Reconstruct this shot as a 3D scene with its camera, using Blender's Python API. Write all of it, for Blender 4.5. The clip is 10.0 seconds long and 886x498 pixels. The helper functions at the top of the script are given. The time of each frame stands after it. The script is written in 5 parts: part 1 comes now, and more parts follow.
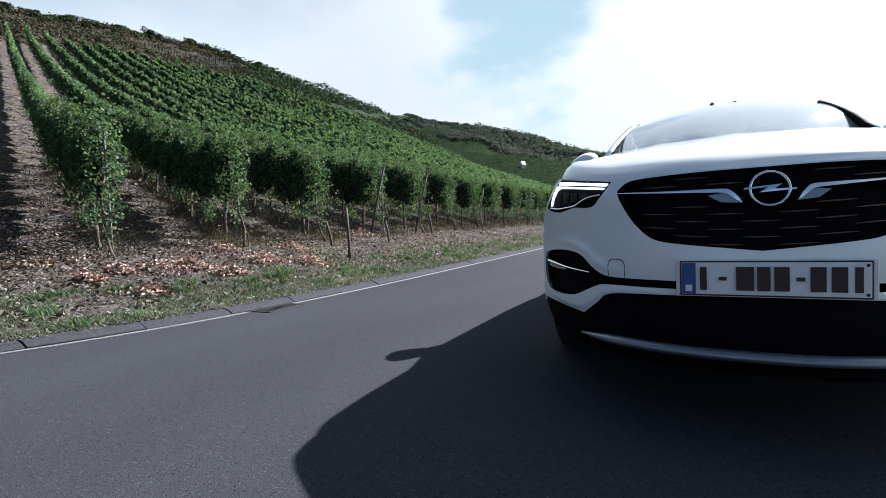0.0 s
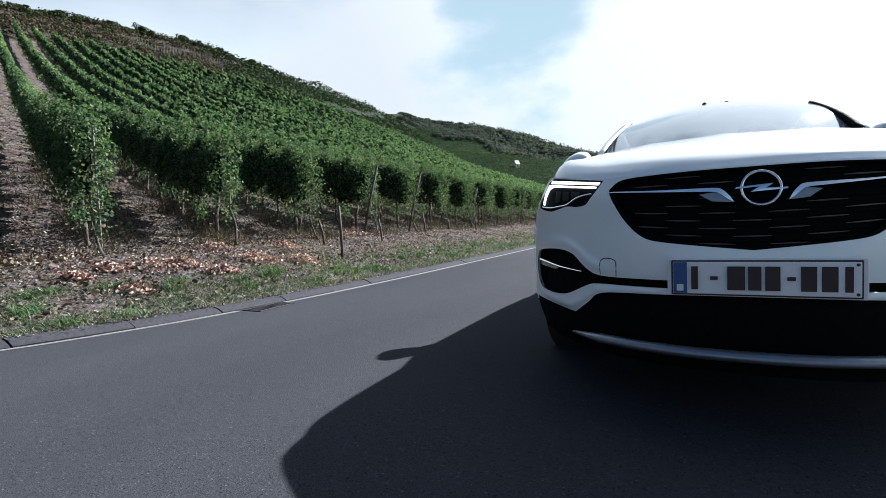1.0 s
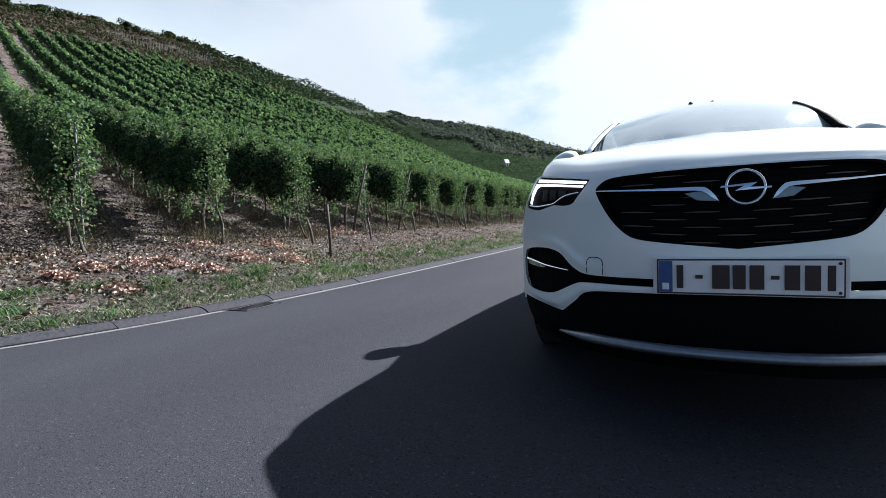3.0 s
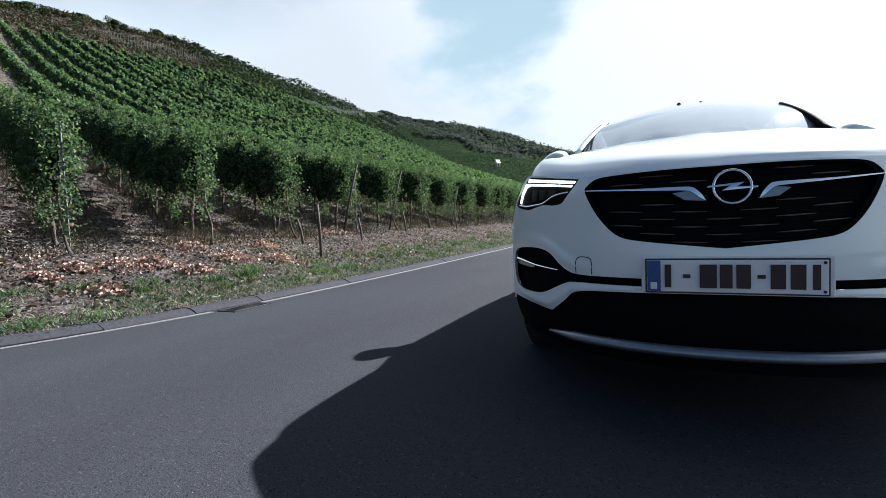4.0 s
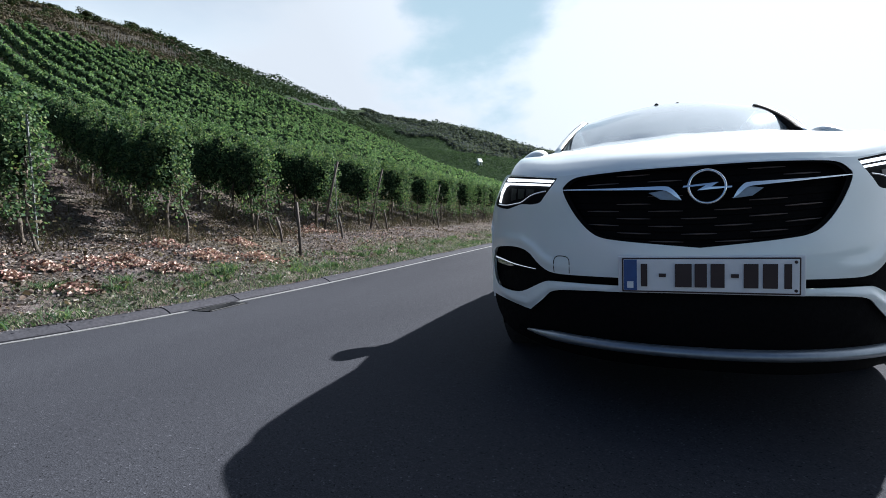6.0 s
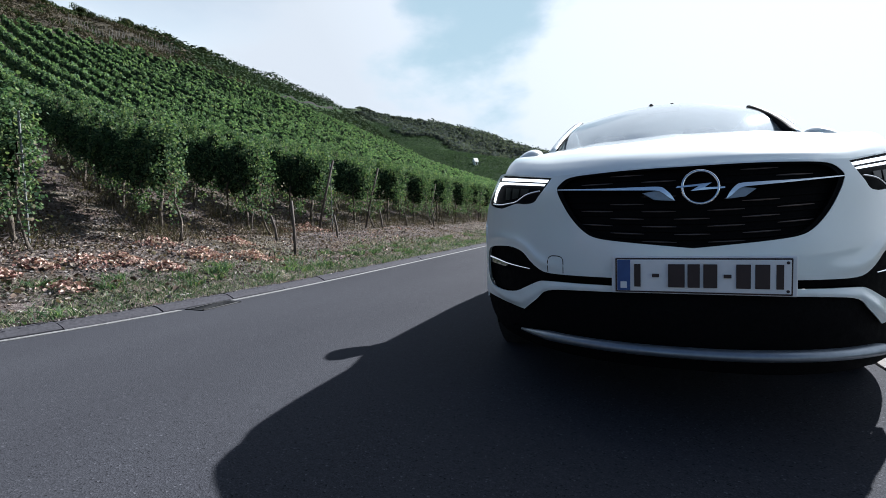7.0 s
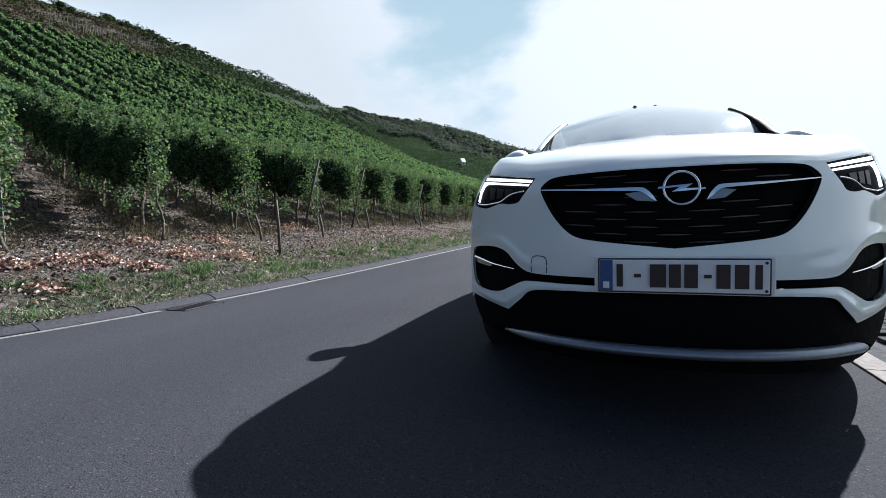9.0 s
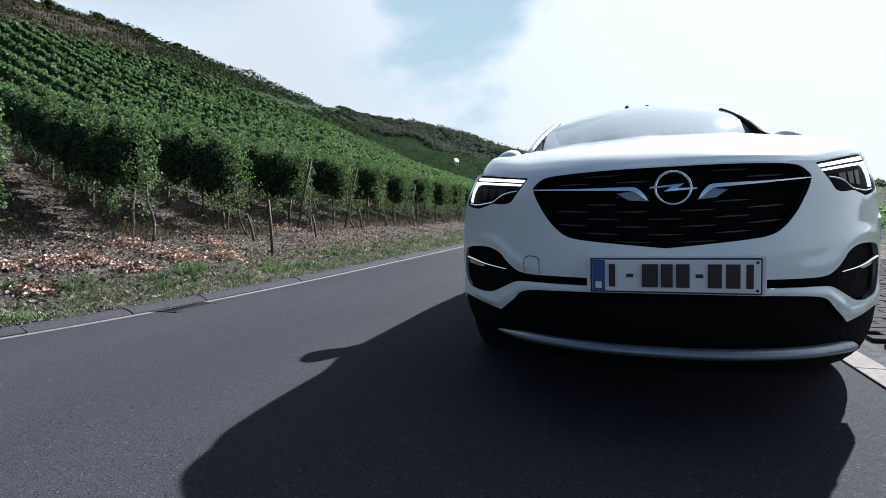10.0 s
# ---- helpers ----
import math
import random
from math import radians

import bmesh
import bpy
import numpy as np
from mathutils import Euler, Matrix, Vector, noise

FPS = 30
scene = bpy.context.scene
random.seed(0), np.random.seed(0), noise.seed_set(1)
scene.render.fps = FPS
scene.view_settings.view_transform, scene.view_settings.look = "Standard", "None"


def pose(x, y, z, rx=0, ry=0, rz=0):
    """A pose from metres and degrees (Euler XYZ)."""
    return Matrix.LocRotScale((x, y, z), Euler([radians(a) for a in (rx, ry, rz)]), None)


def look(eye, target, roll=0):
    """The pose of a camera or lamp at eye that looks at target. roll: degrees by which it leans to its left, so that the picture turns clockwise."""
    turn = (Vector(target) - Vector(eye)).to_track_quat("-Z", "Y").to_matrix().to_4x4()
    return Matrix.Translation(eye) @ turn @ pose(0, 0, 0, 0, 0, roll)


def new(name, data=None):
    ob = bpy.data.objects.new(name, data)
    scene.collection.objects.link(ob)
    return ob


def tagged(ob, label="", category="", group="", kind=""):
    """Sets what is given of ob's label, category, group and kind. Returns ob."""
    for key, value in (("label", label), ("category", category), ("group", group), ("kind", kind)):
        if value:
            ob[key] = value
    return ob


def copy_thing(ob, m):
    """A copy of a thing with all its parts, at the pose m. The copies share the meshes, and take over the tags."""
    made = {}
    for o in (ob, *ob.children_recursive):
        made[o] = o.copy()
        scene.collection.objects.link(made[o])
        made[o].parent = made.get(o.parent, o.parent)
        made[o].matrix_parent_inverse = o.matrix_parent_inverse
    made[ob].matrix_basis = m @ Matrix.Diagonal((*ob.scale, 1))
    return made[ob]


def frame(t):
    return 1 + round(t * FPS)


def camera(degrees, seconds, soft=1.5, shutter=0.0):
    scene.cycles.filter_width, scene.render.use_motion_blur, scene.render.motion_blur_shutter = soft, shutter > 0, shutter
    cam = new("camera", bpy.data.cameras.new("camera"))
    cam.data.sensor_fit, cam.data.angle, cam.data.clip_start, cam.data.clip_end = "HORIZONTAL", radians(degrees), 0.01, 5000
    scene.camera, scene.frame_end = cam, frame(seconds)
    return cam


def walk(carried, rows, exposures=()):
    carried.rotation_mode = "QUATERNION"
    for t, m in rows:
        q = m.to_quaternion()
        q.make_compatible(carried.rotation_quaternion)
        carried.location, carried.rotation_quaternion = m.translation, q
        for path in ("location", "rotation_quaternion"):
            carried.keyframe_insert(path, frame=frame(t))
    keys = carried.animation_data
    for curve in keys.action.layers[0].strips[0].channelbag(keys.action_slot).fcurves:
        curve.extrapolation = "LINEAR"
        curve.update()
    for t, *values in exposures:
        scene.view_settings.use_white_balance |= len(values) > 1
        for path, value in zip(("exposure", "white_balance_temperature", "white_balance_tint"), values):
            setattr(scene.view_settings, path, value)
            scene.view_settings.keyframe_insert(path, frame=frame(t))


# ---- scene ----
cam = camera(85.4, 10.0, soft=0.75)
PATH = [
    (0, (-0.208, -1.873, 0.766), (-1.127, -0.1, 0.664), -2.5),
    (0.5, (-0.207, -1.861, 0.763), (-1.114, -0.081, 0.66), -2.4),
    (1, (-0.206, -1.854, 0.763), (-1.102, -0.069, 0.656), -2.3),
    (1.5, (-0.204, -1.847, 0.762), (-1.09, -0.057, 0.654), -2.1),
    (2, (-0.203, -1.843, 0.762), (-1.078, -0.049, 0.652), -2.1),
    (2.5, (-0.202, -1.839, 0.763), (-1.07, -0.04, 0.65), -2.2),
    (4, (-0.195, -1.825, 0.761), (-1.021, -0.007, 0.646), -2.3),
    (4.5, (-0.193, -1.819, 0.761), (-0.998, 0.008, 0.644), -2.3),
    (5, (-0.19, -1.811, 0.762), (-0.981, 0.022, 0.642), -2.3),
    (5.5, (-0.189, -1.806, 0.761), (-0.961, 0.035, 0.639), -2.2),
    (7, (-0.183, -1.795, 0.76), (-0.923, 0.058, 0.633), -1.8),
    (7.5, (-0.181, -1.797, 0.76), (-0.913, 0.06, 0.632), -1.7),
    (8, (-0.179, -1.794, 0.762), (-0.898, 0.068, 0.633), -1.6),
    (8.5, (-0.177, -1.787, 0.761), (-0.875, 0.083, 0.632), -1.7),
    (9, (-0.174, -1.781, 0.758), (-0.864, 0.092, 0.63), -1.6),
    (9.5, (-0.173, -1.778, 0.759), (-0.849, 0.1, 0.629), -1.6),
    (10, (-0.172, -1.773, 0.759), (-0.837, 0.109, 0.63), -1.7),
]
walk(cam, [(t, look(eye, target, roll)) for t, eye, target, roll in PATH],
     [(0, 1.77, 5930, 10), (10, 1.63, 5920, 10)])

# ---------------------------------------------------------------- world and sun
SUN_WAY = Vector((-0.66, -1.25, -1.0)).normalized()      # the way the sunlight travels
SUN_ELEV = math.asin(-SUN_WAY.z)
SUN_AZ = math.atan2(-SUN_WAY.x, -SUN_WAY.y)              # from +y towards +x


def make_world():
    world = bpy.data.worlds.new("sky")
    scene.world = world
    world.use_nodes = True
    nt = world.node_tree
    nt.nodes.clear()
    n, l = nt.nodes.new, nt.links.new
    out, bg = n("ShaderNodeOutputWorld"), n("ShaderNodeBackground")
    sky = n("ShaderNodeTexSky")
    sky.sky_type, sky.sun_disc = "NISHITA", False
    sky.sun_elevation, sky.sun_rotation = SUN_ELEV, SUN_AZ
    sky.air_density, sky.dust_density, sky.ozone_density = 1.2, 0.7, 3.0
    dim = n("ShaderNodeVectorMath")
    dim.operation = "SCALE"
    dim.inputs["Scale"].default_value = 0.027
    l(sky.outputs[0], dim.inputs[0])
    co = n("ShaderNodeTexCoord")
    # thin high cloud, thicker towards the sun
    stretch = n("ShaderNodeMapping")
    stretch.inputs["Scale"].default_value = (1.0, 1.0, 1.9)
    stretch.inputs["Location"].default_value = CLOUD_SHIFT
    l(co.outputs["Generated"], stretch.inputs[0])
    noise_a = n("ShaderNodeTexNoise")
    noise_a.inputs["Scale"].default_value = 2.1
    noise_a.inputs["Detail"].default_value = 7.0
    noise_a.inputs["Roughness"].default_value = 0.52
    l(stretch.outputs[0], noise_a.inputs["Vector"])
    level = n("ShaderNodeSeparateXYZ")
    l(co.outputs["Generated"], level.inputs[0])
    high = n("ShaderNodeMapRange")                       # the cloud bank thins out overhead
    high.inputs[1].default_value, high.inputs[2].default_value = 0.60, 0.95
    high.inputs[3].default_value, high.inputs[4].default_value = 0.0, -0.30
    l(level.outputs[2], high.inputs[0])
    dot = n("ShaderNodeVectorMath")
    dot.operation = "DOT_PRODUCT"
    dot.inputs[1].default_value = tuple(-SUN_WAY)
    l(co.outputs["Generated"], dot.inputs[0])
    near_sun = n("ShaderNodeMapRange")
    near_sun.inputs[1].default_value, near_sun.inputs[2].default_value = -0.1, 0.92
    near_sun.inputs[3].default_value, near_sun.inputs[4].default_value = -0.30, 0.55
    l(dot.outputs["Value"], near_sun.inputs[0])
    add = n("ShaderNodeMath")
    both = n("ShaderNodeMath")
    l(near_sun.outputs[0], both.inputs[0]), l(high.outputs[0], both.inputs[1])
    l(noise_a.outputs[0], add.inputs[0]), l(both.outputs[0], add.inputs[1])
    cover = n("ShaderNodeMapRange")
    cover.interpolation_type = "SMOOTHSTEP"
    cover.inputs[1].default_value, cover.inputs[2].default_value = 0.50, 0.80
    cover.inputs[3].default_value, cover.inputs[4].default_value = 0.0, 1.0
    l(add.outputs[0], cover.inputs[0])
    glow = n("ShaderNodeMapRange")
    glow.inputs[1].default_value, glow.inputs[2].default_value = 0.55, 1.0
    glow.inputs[3].default_value, glow.inputs[4].default_value = CLOUD_LOW, CLOUD_HIGH
    l(dot.outputs["Value"], glow.inputs[0])
    white = n("ShaderNodeVectorMath")
    white.operation = "SCALE"
    white.inputs[0].default_value = (0.93, 0.97, 1.0)
    l(glow.outputs[0], white.inputs["Scale"])
    mix = n("ShaderNodeMix")
    mix.data_type = "RGBA"
    cut = n("ShaderNodeMath")
    cut.operation = "MULTIPLY"
    l(cut.outputs[0], mix.inputs["Factor"])
    l(white.outputs[0], mix.inputs["B"])
    # pale haze low over the hills
    haze = n("ShaderNodeMapRange")
    haze.interpolation_type = "SMOOTHSTEP"
    haze.inputs[1].default_value, haze.inputs[2].default_value = 0.22, 0.62
    haze.inputs[3].default_value, haze.inputs[4].default_value = 1.0, 0.0
    l(level.outputs[2], haze.inputs[0])
    wisps = n("ShaderNodeMapRange")
    wisps.inputs[1].default_value, wisps.inputs[2].default_value = 0.35, 0.65
    wisps.inputs[3].default_value, wisps.inputs[4].default_value = 0.82, 1.0
    l(noise_a.outputs[0], wisps.inputs[0])
    veil = n("ShaderNodeMath")
    veil.operation = "MULTIPLY"
    toward = n("ShaderNodeMapRange")                     # haze scatters most light near the sun
    toward.inputs[1].default_value, toward.inputs[2].default_value = -0.3, 0.25
    toward.inputs[3].default_value, toward.inputs[4].default_value = 0.04, 1.0
    l(dot.outputs["Value"], toward.inputs[0])
    sunny = n("ShaderNodeMath")
    sunny.operation = "MULTIPLY"
    l(wisps.outputs[0], sunny.inputs[0]), l(toward.outputs[0], sunny.inputs[1])
    l(haze.outputs[0], veil.inputs[0]), l(sunny.outputs[0], veil.inputs[1])
    # a clear gap in the cloud
    gap = n("ShaderNodeVectorMath")
    gap.operation = "DOT_PRODUCT"
    gap.inputs[1].default_value = GAP_WAY
    bend = n("ShaderNodeVectorMath")
    bend.operation = "MULTIPLY_ADD"
    bend.inputs[1].default_value = (0.16, 0.16, 0.16)
    l(noise_a.outputs["Color"], bend.inputs[0]), l(co.outputs["Generated"], bend.inputs[2])
    l(bend.outputs[0], gap.inputs[0])
    clear = n("ShaderNodeMapRange")
    clear.interpolation_type = "SMOOTHSTEP"
    clear.inputs[1].default_value, clear.inputs[2].default_value = GAP_RANGE
    clear.inputs[3].default_value, clear.inputs[4].default_value = 1.0, 0.10
    l(gap.outputs["Value"], clear.inputs[0])
    l(cover.outputs[0], cut.inputs[0]), l(clear.outputs[0], cut.inputs[1])
    hazy = n("ShaderNodeMix")
    hazy.data_type = "RGBA"
    hazy.inputs["B"].default_value = (0.307, 0.334, 0.339, 1)
    l(veil.outputs[0], hazy.inputs["Factor"]), l(dim.outputs[0], hazy.inputs["A"])
    l(hazy.outputs["Result"], mix.inputs["A"])
    # thin blue air shows through the gap
    pale = n("ShaderNodeMix")
    pale.data_type = "RGBA"
    pale.inputs["A"].default_value = GAP_BLUE
    l(clear.outputs[0], pale.inputs["Factor"]), l(mix.outputs["Result"], pale.inputs["B"])
    l(pale.outputs["Result"], bg.inputs["Color"])
    bg.inputs["Strength"].default_value = 1.0
    l(bg.outputs[0], out.inputs[0])


CLOUD_SHIFT = (0.35, 0.1, 0.0)
CLOUD_LOW, CLOUD_HIGH = 0.268, 0.372
GAP_BLUE = (0.160, 0.214, 0.236, 1)
GAP_WAY = (-0.235, 0.892, 0.385)
GAP_RANGE = (1.066, 1.088)
make_world()
sun_lamp = bpy.data.lights.new("sun", "SUN")
sun_lamp.energy, sun_lamp.angle, sun_lamp.color = 5.0, radians(0.53), (1.0, 0.955, 0.88)
sun = new("sun", sun_lamp)
sun.matrix_world = look((30, 60, 45), Vector((30, 60, 45)) + SUN_WAY)

# ---------------------------------------------------------------- materials
def bare(name):
    m = bpy.data.materials.new(name)
    m.use_nodes = True
    nt = m.node_tree
    return m, nt, nt.nodes["Principled BSDF"]


def ramp(nt, source, stops):
    r = nt.nodes.new("ShaderNodeValToRGB")
    while len(r.color_ramp.elements) < len(stops):
        r.color_ramp.elements.new(0.5)
    for e, (p, c) in zip(r.color_ramp.elements, stops):
        e.position, e.color = p, (*c, 1)
    nt.links.new(source, r.inputs[0])
    return r.outputs[0]


def noise_of(nt, scale, detail=4.0, rough=0.55, stretch=None, where="Object"):
    co = nt.nodes.new("ShaderNodeTexCoord")
    src = co.outputs[where]
    if stretch:
        mp = nt.nodes.new("ShaderNodeMapping")
        mp.inputs["Scale"].default_value = stretch
        nt.links.new(src, mp.inputs[0])
        src = mp.outputs[0]
    t = nt.nodes.new("ShaderNodeTexNoise")
    t.inputs["Scale"].default_value, t.inputs["Detail"].default_value, t.inputs["Roughness"].default_value = scale, detail, rough
    nt.links.new(src, t.inputs["Vector"])
    return t.outputs[0]


def mixed(nt, fac, a, b, how="MIX"):
    m = nt.nodes.new("ShaderNodeMix")
    m.data_type, m.blend_type = "RGBA", how
    for key, v in (("Factor", fac), ("A", a), ("B", b)):
        if isinstance(v, (int, float)):
            m.inputs[key].default_value = v
        elif isinstance(v, tuple):
            m.inputs[key].default_value = (*v, 1)
        else:
            nt.links.new(v, m.inputs[key])
    return m.outputs["Result"]


def spread(nt, src, lo, hi, a=0.0, b=1.0):
    m = nt.nodes.new("ShaderNodeMapRange")
    m.inputs[1].default_value, m.inputs[2].default_value, m.inputs[3].default_value, m.inputs[4].default_value = lo, hi, a, b
    nt.links.new(src, m.inputs[0])
    return m.outputs[0]


def bump(nt, p, src, strength, distance=0.01):
    b = nt.nodes.new("ShaderNodeBump")
    b.inputs["Strength"].default_value, b.inputs["Distance"].default_value = strength, distance
    nt.links.new(src, b.inputs["Height"])
    nt.links.new(b.outputs[0], p.inputs["Normal"])


def plain(name, color, rough=0.5, metal=0.0, vary=0.12, scale=30.0, relief=0.0, coat=0.0, spec=0.5):
    """A surface of one colour with a little grain and wear."""
    m, nt, p = bare(name)
    p.inputs["Roughness"].default_value, p.inputs["Metallic"].default_value = rough, metal
    p.inputs["Specular IOR Level"].default_value = spec
    t = noise_of(nt, scale, 5)
    c = ramp(nt, t, [(0.3, tuple(v * (1 - vary) for v in color)), (0.7, tuple(min(1, v * (1 + vary)) for v in color))])
    nt.links.new(c, p.inputs["Base Color"])
    nt.links.new(spread(nt, noise_of(nt, scale * 0.3, 3), 0.3, 0.7, rough * 0.85, min(1, rough * 1.15)), p.inputs["Roughness"])
    if relief:
        bump(nt, p, t, relief, 0.004)
    if coat:
        p.inputs["Coat Weight"].default_value, p.inputs["Coat Roughness"].default_value = coat, 0.03
    return m


def asphalt_material():
    m, nt, p = bare("asphalt")
    grain = nt.nodes.new("ShaderNodeTexVoronoi")
    grain.inputs["Scale"].default_value = 185.0
    co = nt.nodes.new("ShaderNodeTexCoord")
    nt.links.new(co.outputs["Object"], grain.inputs["Vector"])
    fine = noise_of(nt, 260, 3)
    broad = noise_of(nt, 0.7, 4, stretch=(1, 0.25, 1))
    base = ramp(nt, broad, [(0.3, (0.03407, 0.03557, 0.04309)), (0.7, (0.04409, 0.0461, 0.05461))])
    chips = nt.nodes.new("ShaderNodeSeparateColor")
    nt.links.new(grain.outputs["Color"], chips.inputs[0])
    speck = ramp(nt, chips.outputs[0], [(0.0, (0.30, 0.30, 0.30)), (0.05, (0.75, 0.75, 0.75)), (0.86, (1.0, 1.0, 1.0)), (0.988, (1.25, 1.25, 1.25)), (0.9992, (2.2, 2.15, 2.1))])
    c = mixed(nt, 1.0, base, speck, "MULTIPLY")
    c = mixed(nt, 0.5, c, ramp(nt, fine, [(0.35, (0.55, 0.55, 0.55)), (0.65, (1.4, 1.4, 1.4))]), "MULTIPLY")
    nt.links.new(c, p.inputs["Base Color"])
    p.inputs["Roughness"].default_value = 0.9
    p.inputs["Specular IOR Level"].default_value = 0.05
    bump(nt, p, grain.outputs["Distance"], 0.35, 0.004)
    return m


def soil_material():
    m, nt, p = bare("slate_soil")
    a, b, d = noise_of(nt, 1.1, 6), noise_of(nt, 13, 8, 0.8), noise_of(nt, 0.35, 3)
    c = ramp(nt, b, [(0.32, (0.0183, 0.01525, 0.01525)), (0.48, (0.09149, 0.07777, 0.07777)), (0.64, (0.2516, 0.2248, 0.2248))])
    c = mixed(nt, spread(nt, a, 0.45, 0.7, 0, 0.6), c, (0.13, 0.09, 0.07))
    c = mixed(nt, spread(nt, d, 0.5, 0.7, 0, 0.35), c, (0.12, 0.13, 0.06))
    c = mixed(nt, 1.0, c, ramp(nt, noise_of(nt, 3.6, 6, 0.7), [(0.36, (0.32, 0.30, 0.30)), (0.5, (0.85, 0.82, 0.80)), (0.62, (1.25, 1.2, 1.18))]), "MULTIPLY")
    nt.links.new(c, p.inputs["Base Color"])
    p.inputs["Roughness"].default_value = 0.95
    p.inputs["Specular IOR Level"].default_value = 0.1
    bump(nt, p, b, 1.0, 0.08)
    return m


def hill_material(name, lo, hi, scale, streak=None):
    m, nt, p = bare(name)
    a = noise_of(nt, scale, 7, 0.65, stretch=streak)
    b = noise_of(nt, scale * 0.12, 4)
    c = ramp(nt, a, [(0.32, lo), (0.68, hi)])
    c = mixed(nt, spread(nt, b, 0.35, 0.7, 0.0, 0.5), c, tuple(0.5 * (u + v) * 0.8 for u, v in zip(lo, hi)))
    nt.links.new(c, p.inputs["Base Color"])
    p.inputs["Roughness"].default_value = 0.95
    p.inputs["Specular IOR Level"].default_value = 0.05
    bump(nt, p, a, 1.0, 0.8 / scale)
    return m


def leaf_material(name, stops, shine=0.45, through_light=0.25, tint=(1.7, 1.75, 1.0)):
    m, nt, p = bare(name)
    g = nt.nodes.new("ShaderNodeNewGeometry")
    c = ramp(nt, g.outputs["Random Per Island"], stops)
    c = mixed(nt, 0.45, c, ramp(nt, noise_of(nt, 0.5, 3), [(0.3, (0.6, 0.6, 0.6)), (0.7, (1.4, 1.35, 1.2))]), "MULTIPLY")
    nt.links.new(c, p.inputs["Base Color"])
    p.inputs["Roughness"].default_value = shine
    p.inputs["Specular IOR Level"].default_value = 0.16 if shine < 0.55 else 0.06
    t = nt.nodes.new("ShaderNodeBsdfTranslucent")
    nt.links.new(mixed(nt, 1.0, c, tint, "MULTIPLY"), t.inputs[0])
    s = nt.nodes.new("ShaderNodeMixShader")
    s.inputs[0].default_value = through_light
    nt.links.new(p.outputs[0], s.inputs[1]), nt.links.new(t.outputs[0], s.inputs[2])
    nt.links.new(s.outputs[0], nt.nodes["Material Output"].inputs[0])
    return m


def bark_material():
    m, nt, p = bare("vine_bark")
    t = noise_of(nt, 22, 6, 0.7, stretch=(1, 1, 0.15))
    nt.links.new(ramp(nt, t, [(0.3, (0.022, 0.017, 0.014)), (0.7, (0.10, 0.08, 0.064))]), p.inputs["Base Color"])
    p.inputs["Roughness"].default_value = 0.9
    bump(nt, p, t, 0.9, 0.02)
    return m


ASPHALT = asphalt_material()
SOIL = soil_material()
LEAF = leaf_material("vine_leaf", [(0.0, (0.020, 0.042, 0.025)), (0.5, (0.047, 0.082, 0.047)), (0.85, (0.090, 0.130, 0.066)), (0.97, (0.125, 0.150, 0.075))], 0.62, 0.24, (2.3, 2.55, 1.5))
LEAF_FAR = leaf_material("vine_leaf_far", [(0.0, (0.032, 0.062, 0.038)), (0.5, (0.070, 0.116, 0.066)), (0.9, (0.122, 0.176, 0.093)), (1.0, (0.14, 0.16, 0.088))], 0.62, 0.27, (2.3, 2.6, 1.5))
# distance haze is mixed into the blue-grey leaf colour of far woods
HAZED_WOODS_LEAF = leaf_material("haze_tinted_leaf", [(0.0, (0.036, 0.048, 0.052)), (0.6, (0.048, 0.062, 0.063)), (1.0, (0.066, 0.074, 0.070))], 0.95, 0.3)
TREE_LEAF = leaf_material("tree_leaf", [(0.0, (0.01224, 0.02312, 0.01088)), (0.6, (0.02584, 0.04216, 0.01768)), (1.0, (0.0578, 0.0578, 0.0272))], 0.95, 0.12)
SCRUB_LEAF = leaf_material("scrub_leaf", [(0.0, (0.03375, 0.03375, 0.0234)), (0.5, (0.054, 0.04725, 0.036)), (1.0, (0.07422, 0.063, 0.0495))], 0.95, 0.1)
GRASS = leaf_material("grass_blade", [(0.0, (0.021, 0.046, 0.022)), (0.5, (0.055, 0.092, 0.047)), (0.75, (0.13, 0.140, 0.100)), (1.0, (0.27, 0.25, 0.205))], 0.55, 0.22, (1.5, 1.7, 1.1))
LITTER = leaf_material("dry_leaf", [(0.0, (0.028, 0.021, 0.018)), (0.35, (0.085, 0.062, 0.052)), (0.65, (0.150, 0.120, 0.104)), (0.9, (0.19, 0.163, 0.145)), (1.0, (0.27, 0.24, 0.215))], 0.7, 0.1)
RED_LITTER = leaf_material("red_dry_leaf", [(0.0, (0.07, 0.034, 0.033)), (0.3, (0.20, 0.112, 0.100)), (0.65, (0.36, 0.25, 0.222)), (1.0, (0.50, 0.43, 0.385))], 0.65, 0.12, (1.5, 1.45, 1.15))
SLATE = leaf_material("slate_chip", [(0.0, (0.03315, 0.03182, 0.03448)), (0.5, (0.1193, 0.1127, 0.116)), (0.85, (0.1989, 0.1889, 0.1889)), (1.0, (0.2917, 0.2785, 0.2718))], 0.6, 0.0)
WITHERED = leaf_material("withered_leaf", [(0.0, (0.03, 0.034, 0.025)), (0.4, (0.066, 0.075, 0.046)), (0.75, (0.125, 0.112, 0.077)), (1.0, (0.18, 0.15, 0.115))], 0.6, 0.12)
BARK = bark_material()
POST = plain("grey_trellis_post", (0.12, 0.115, 0.11), 0.9, 0, 0.3, 20, 0.3, spec=0.1)
ZINC = plain("zinc", (0.13, 0.14, 0.14), 0.6, 0.3, 0.2, 30, 0.2, spec=0.2)
STAKE = plain("weathered_stake", (0.055, 0.0451, 0.0385), 0.85, 0, 0.35, 25, 0.6)
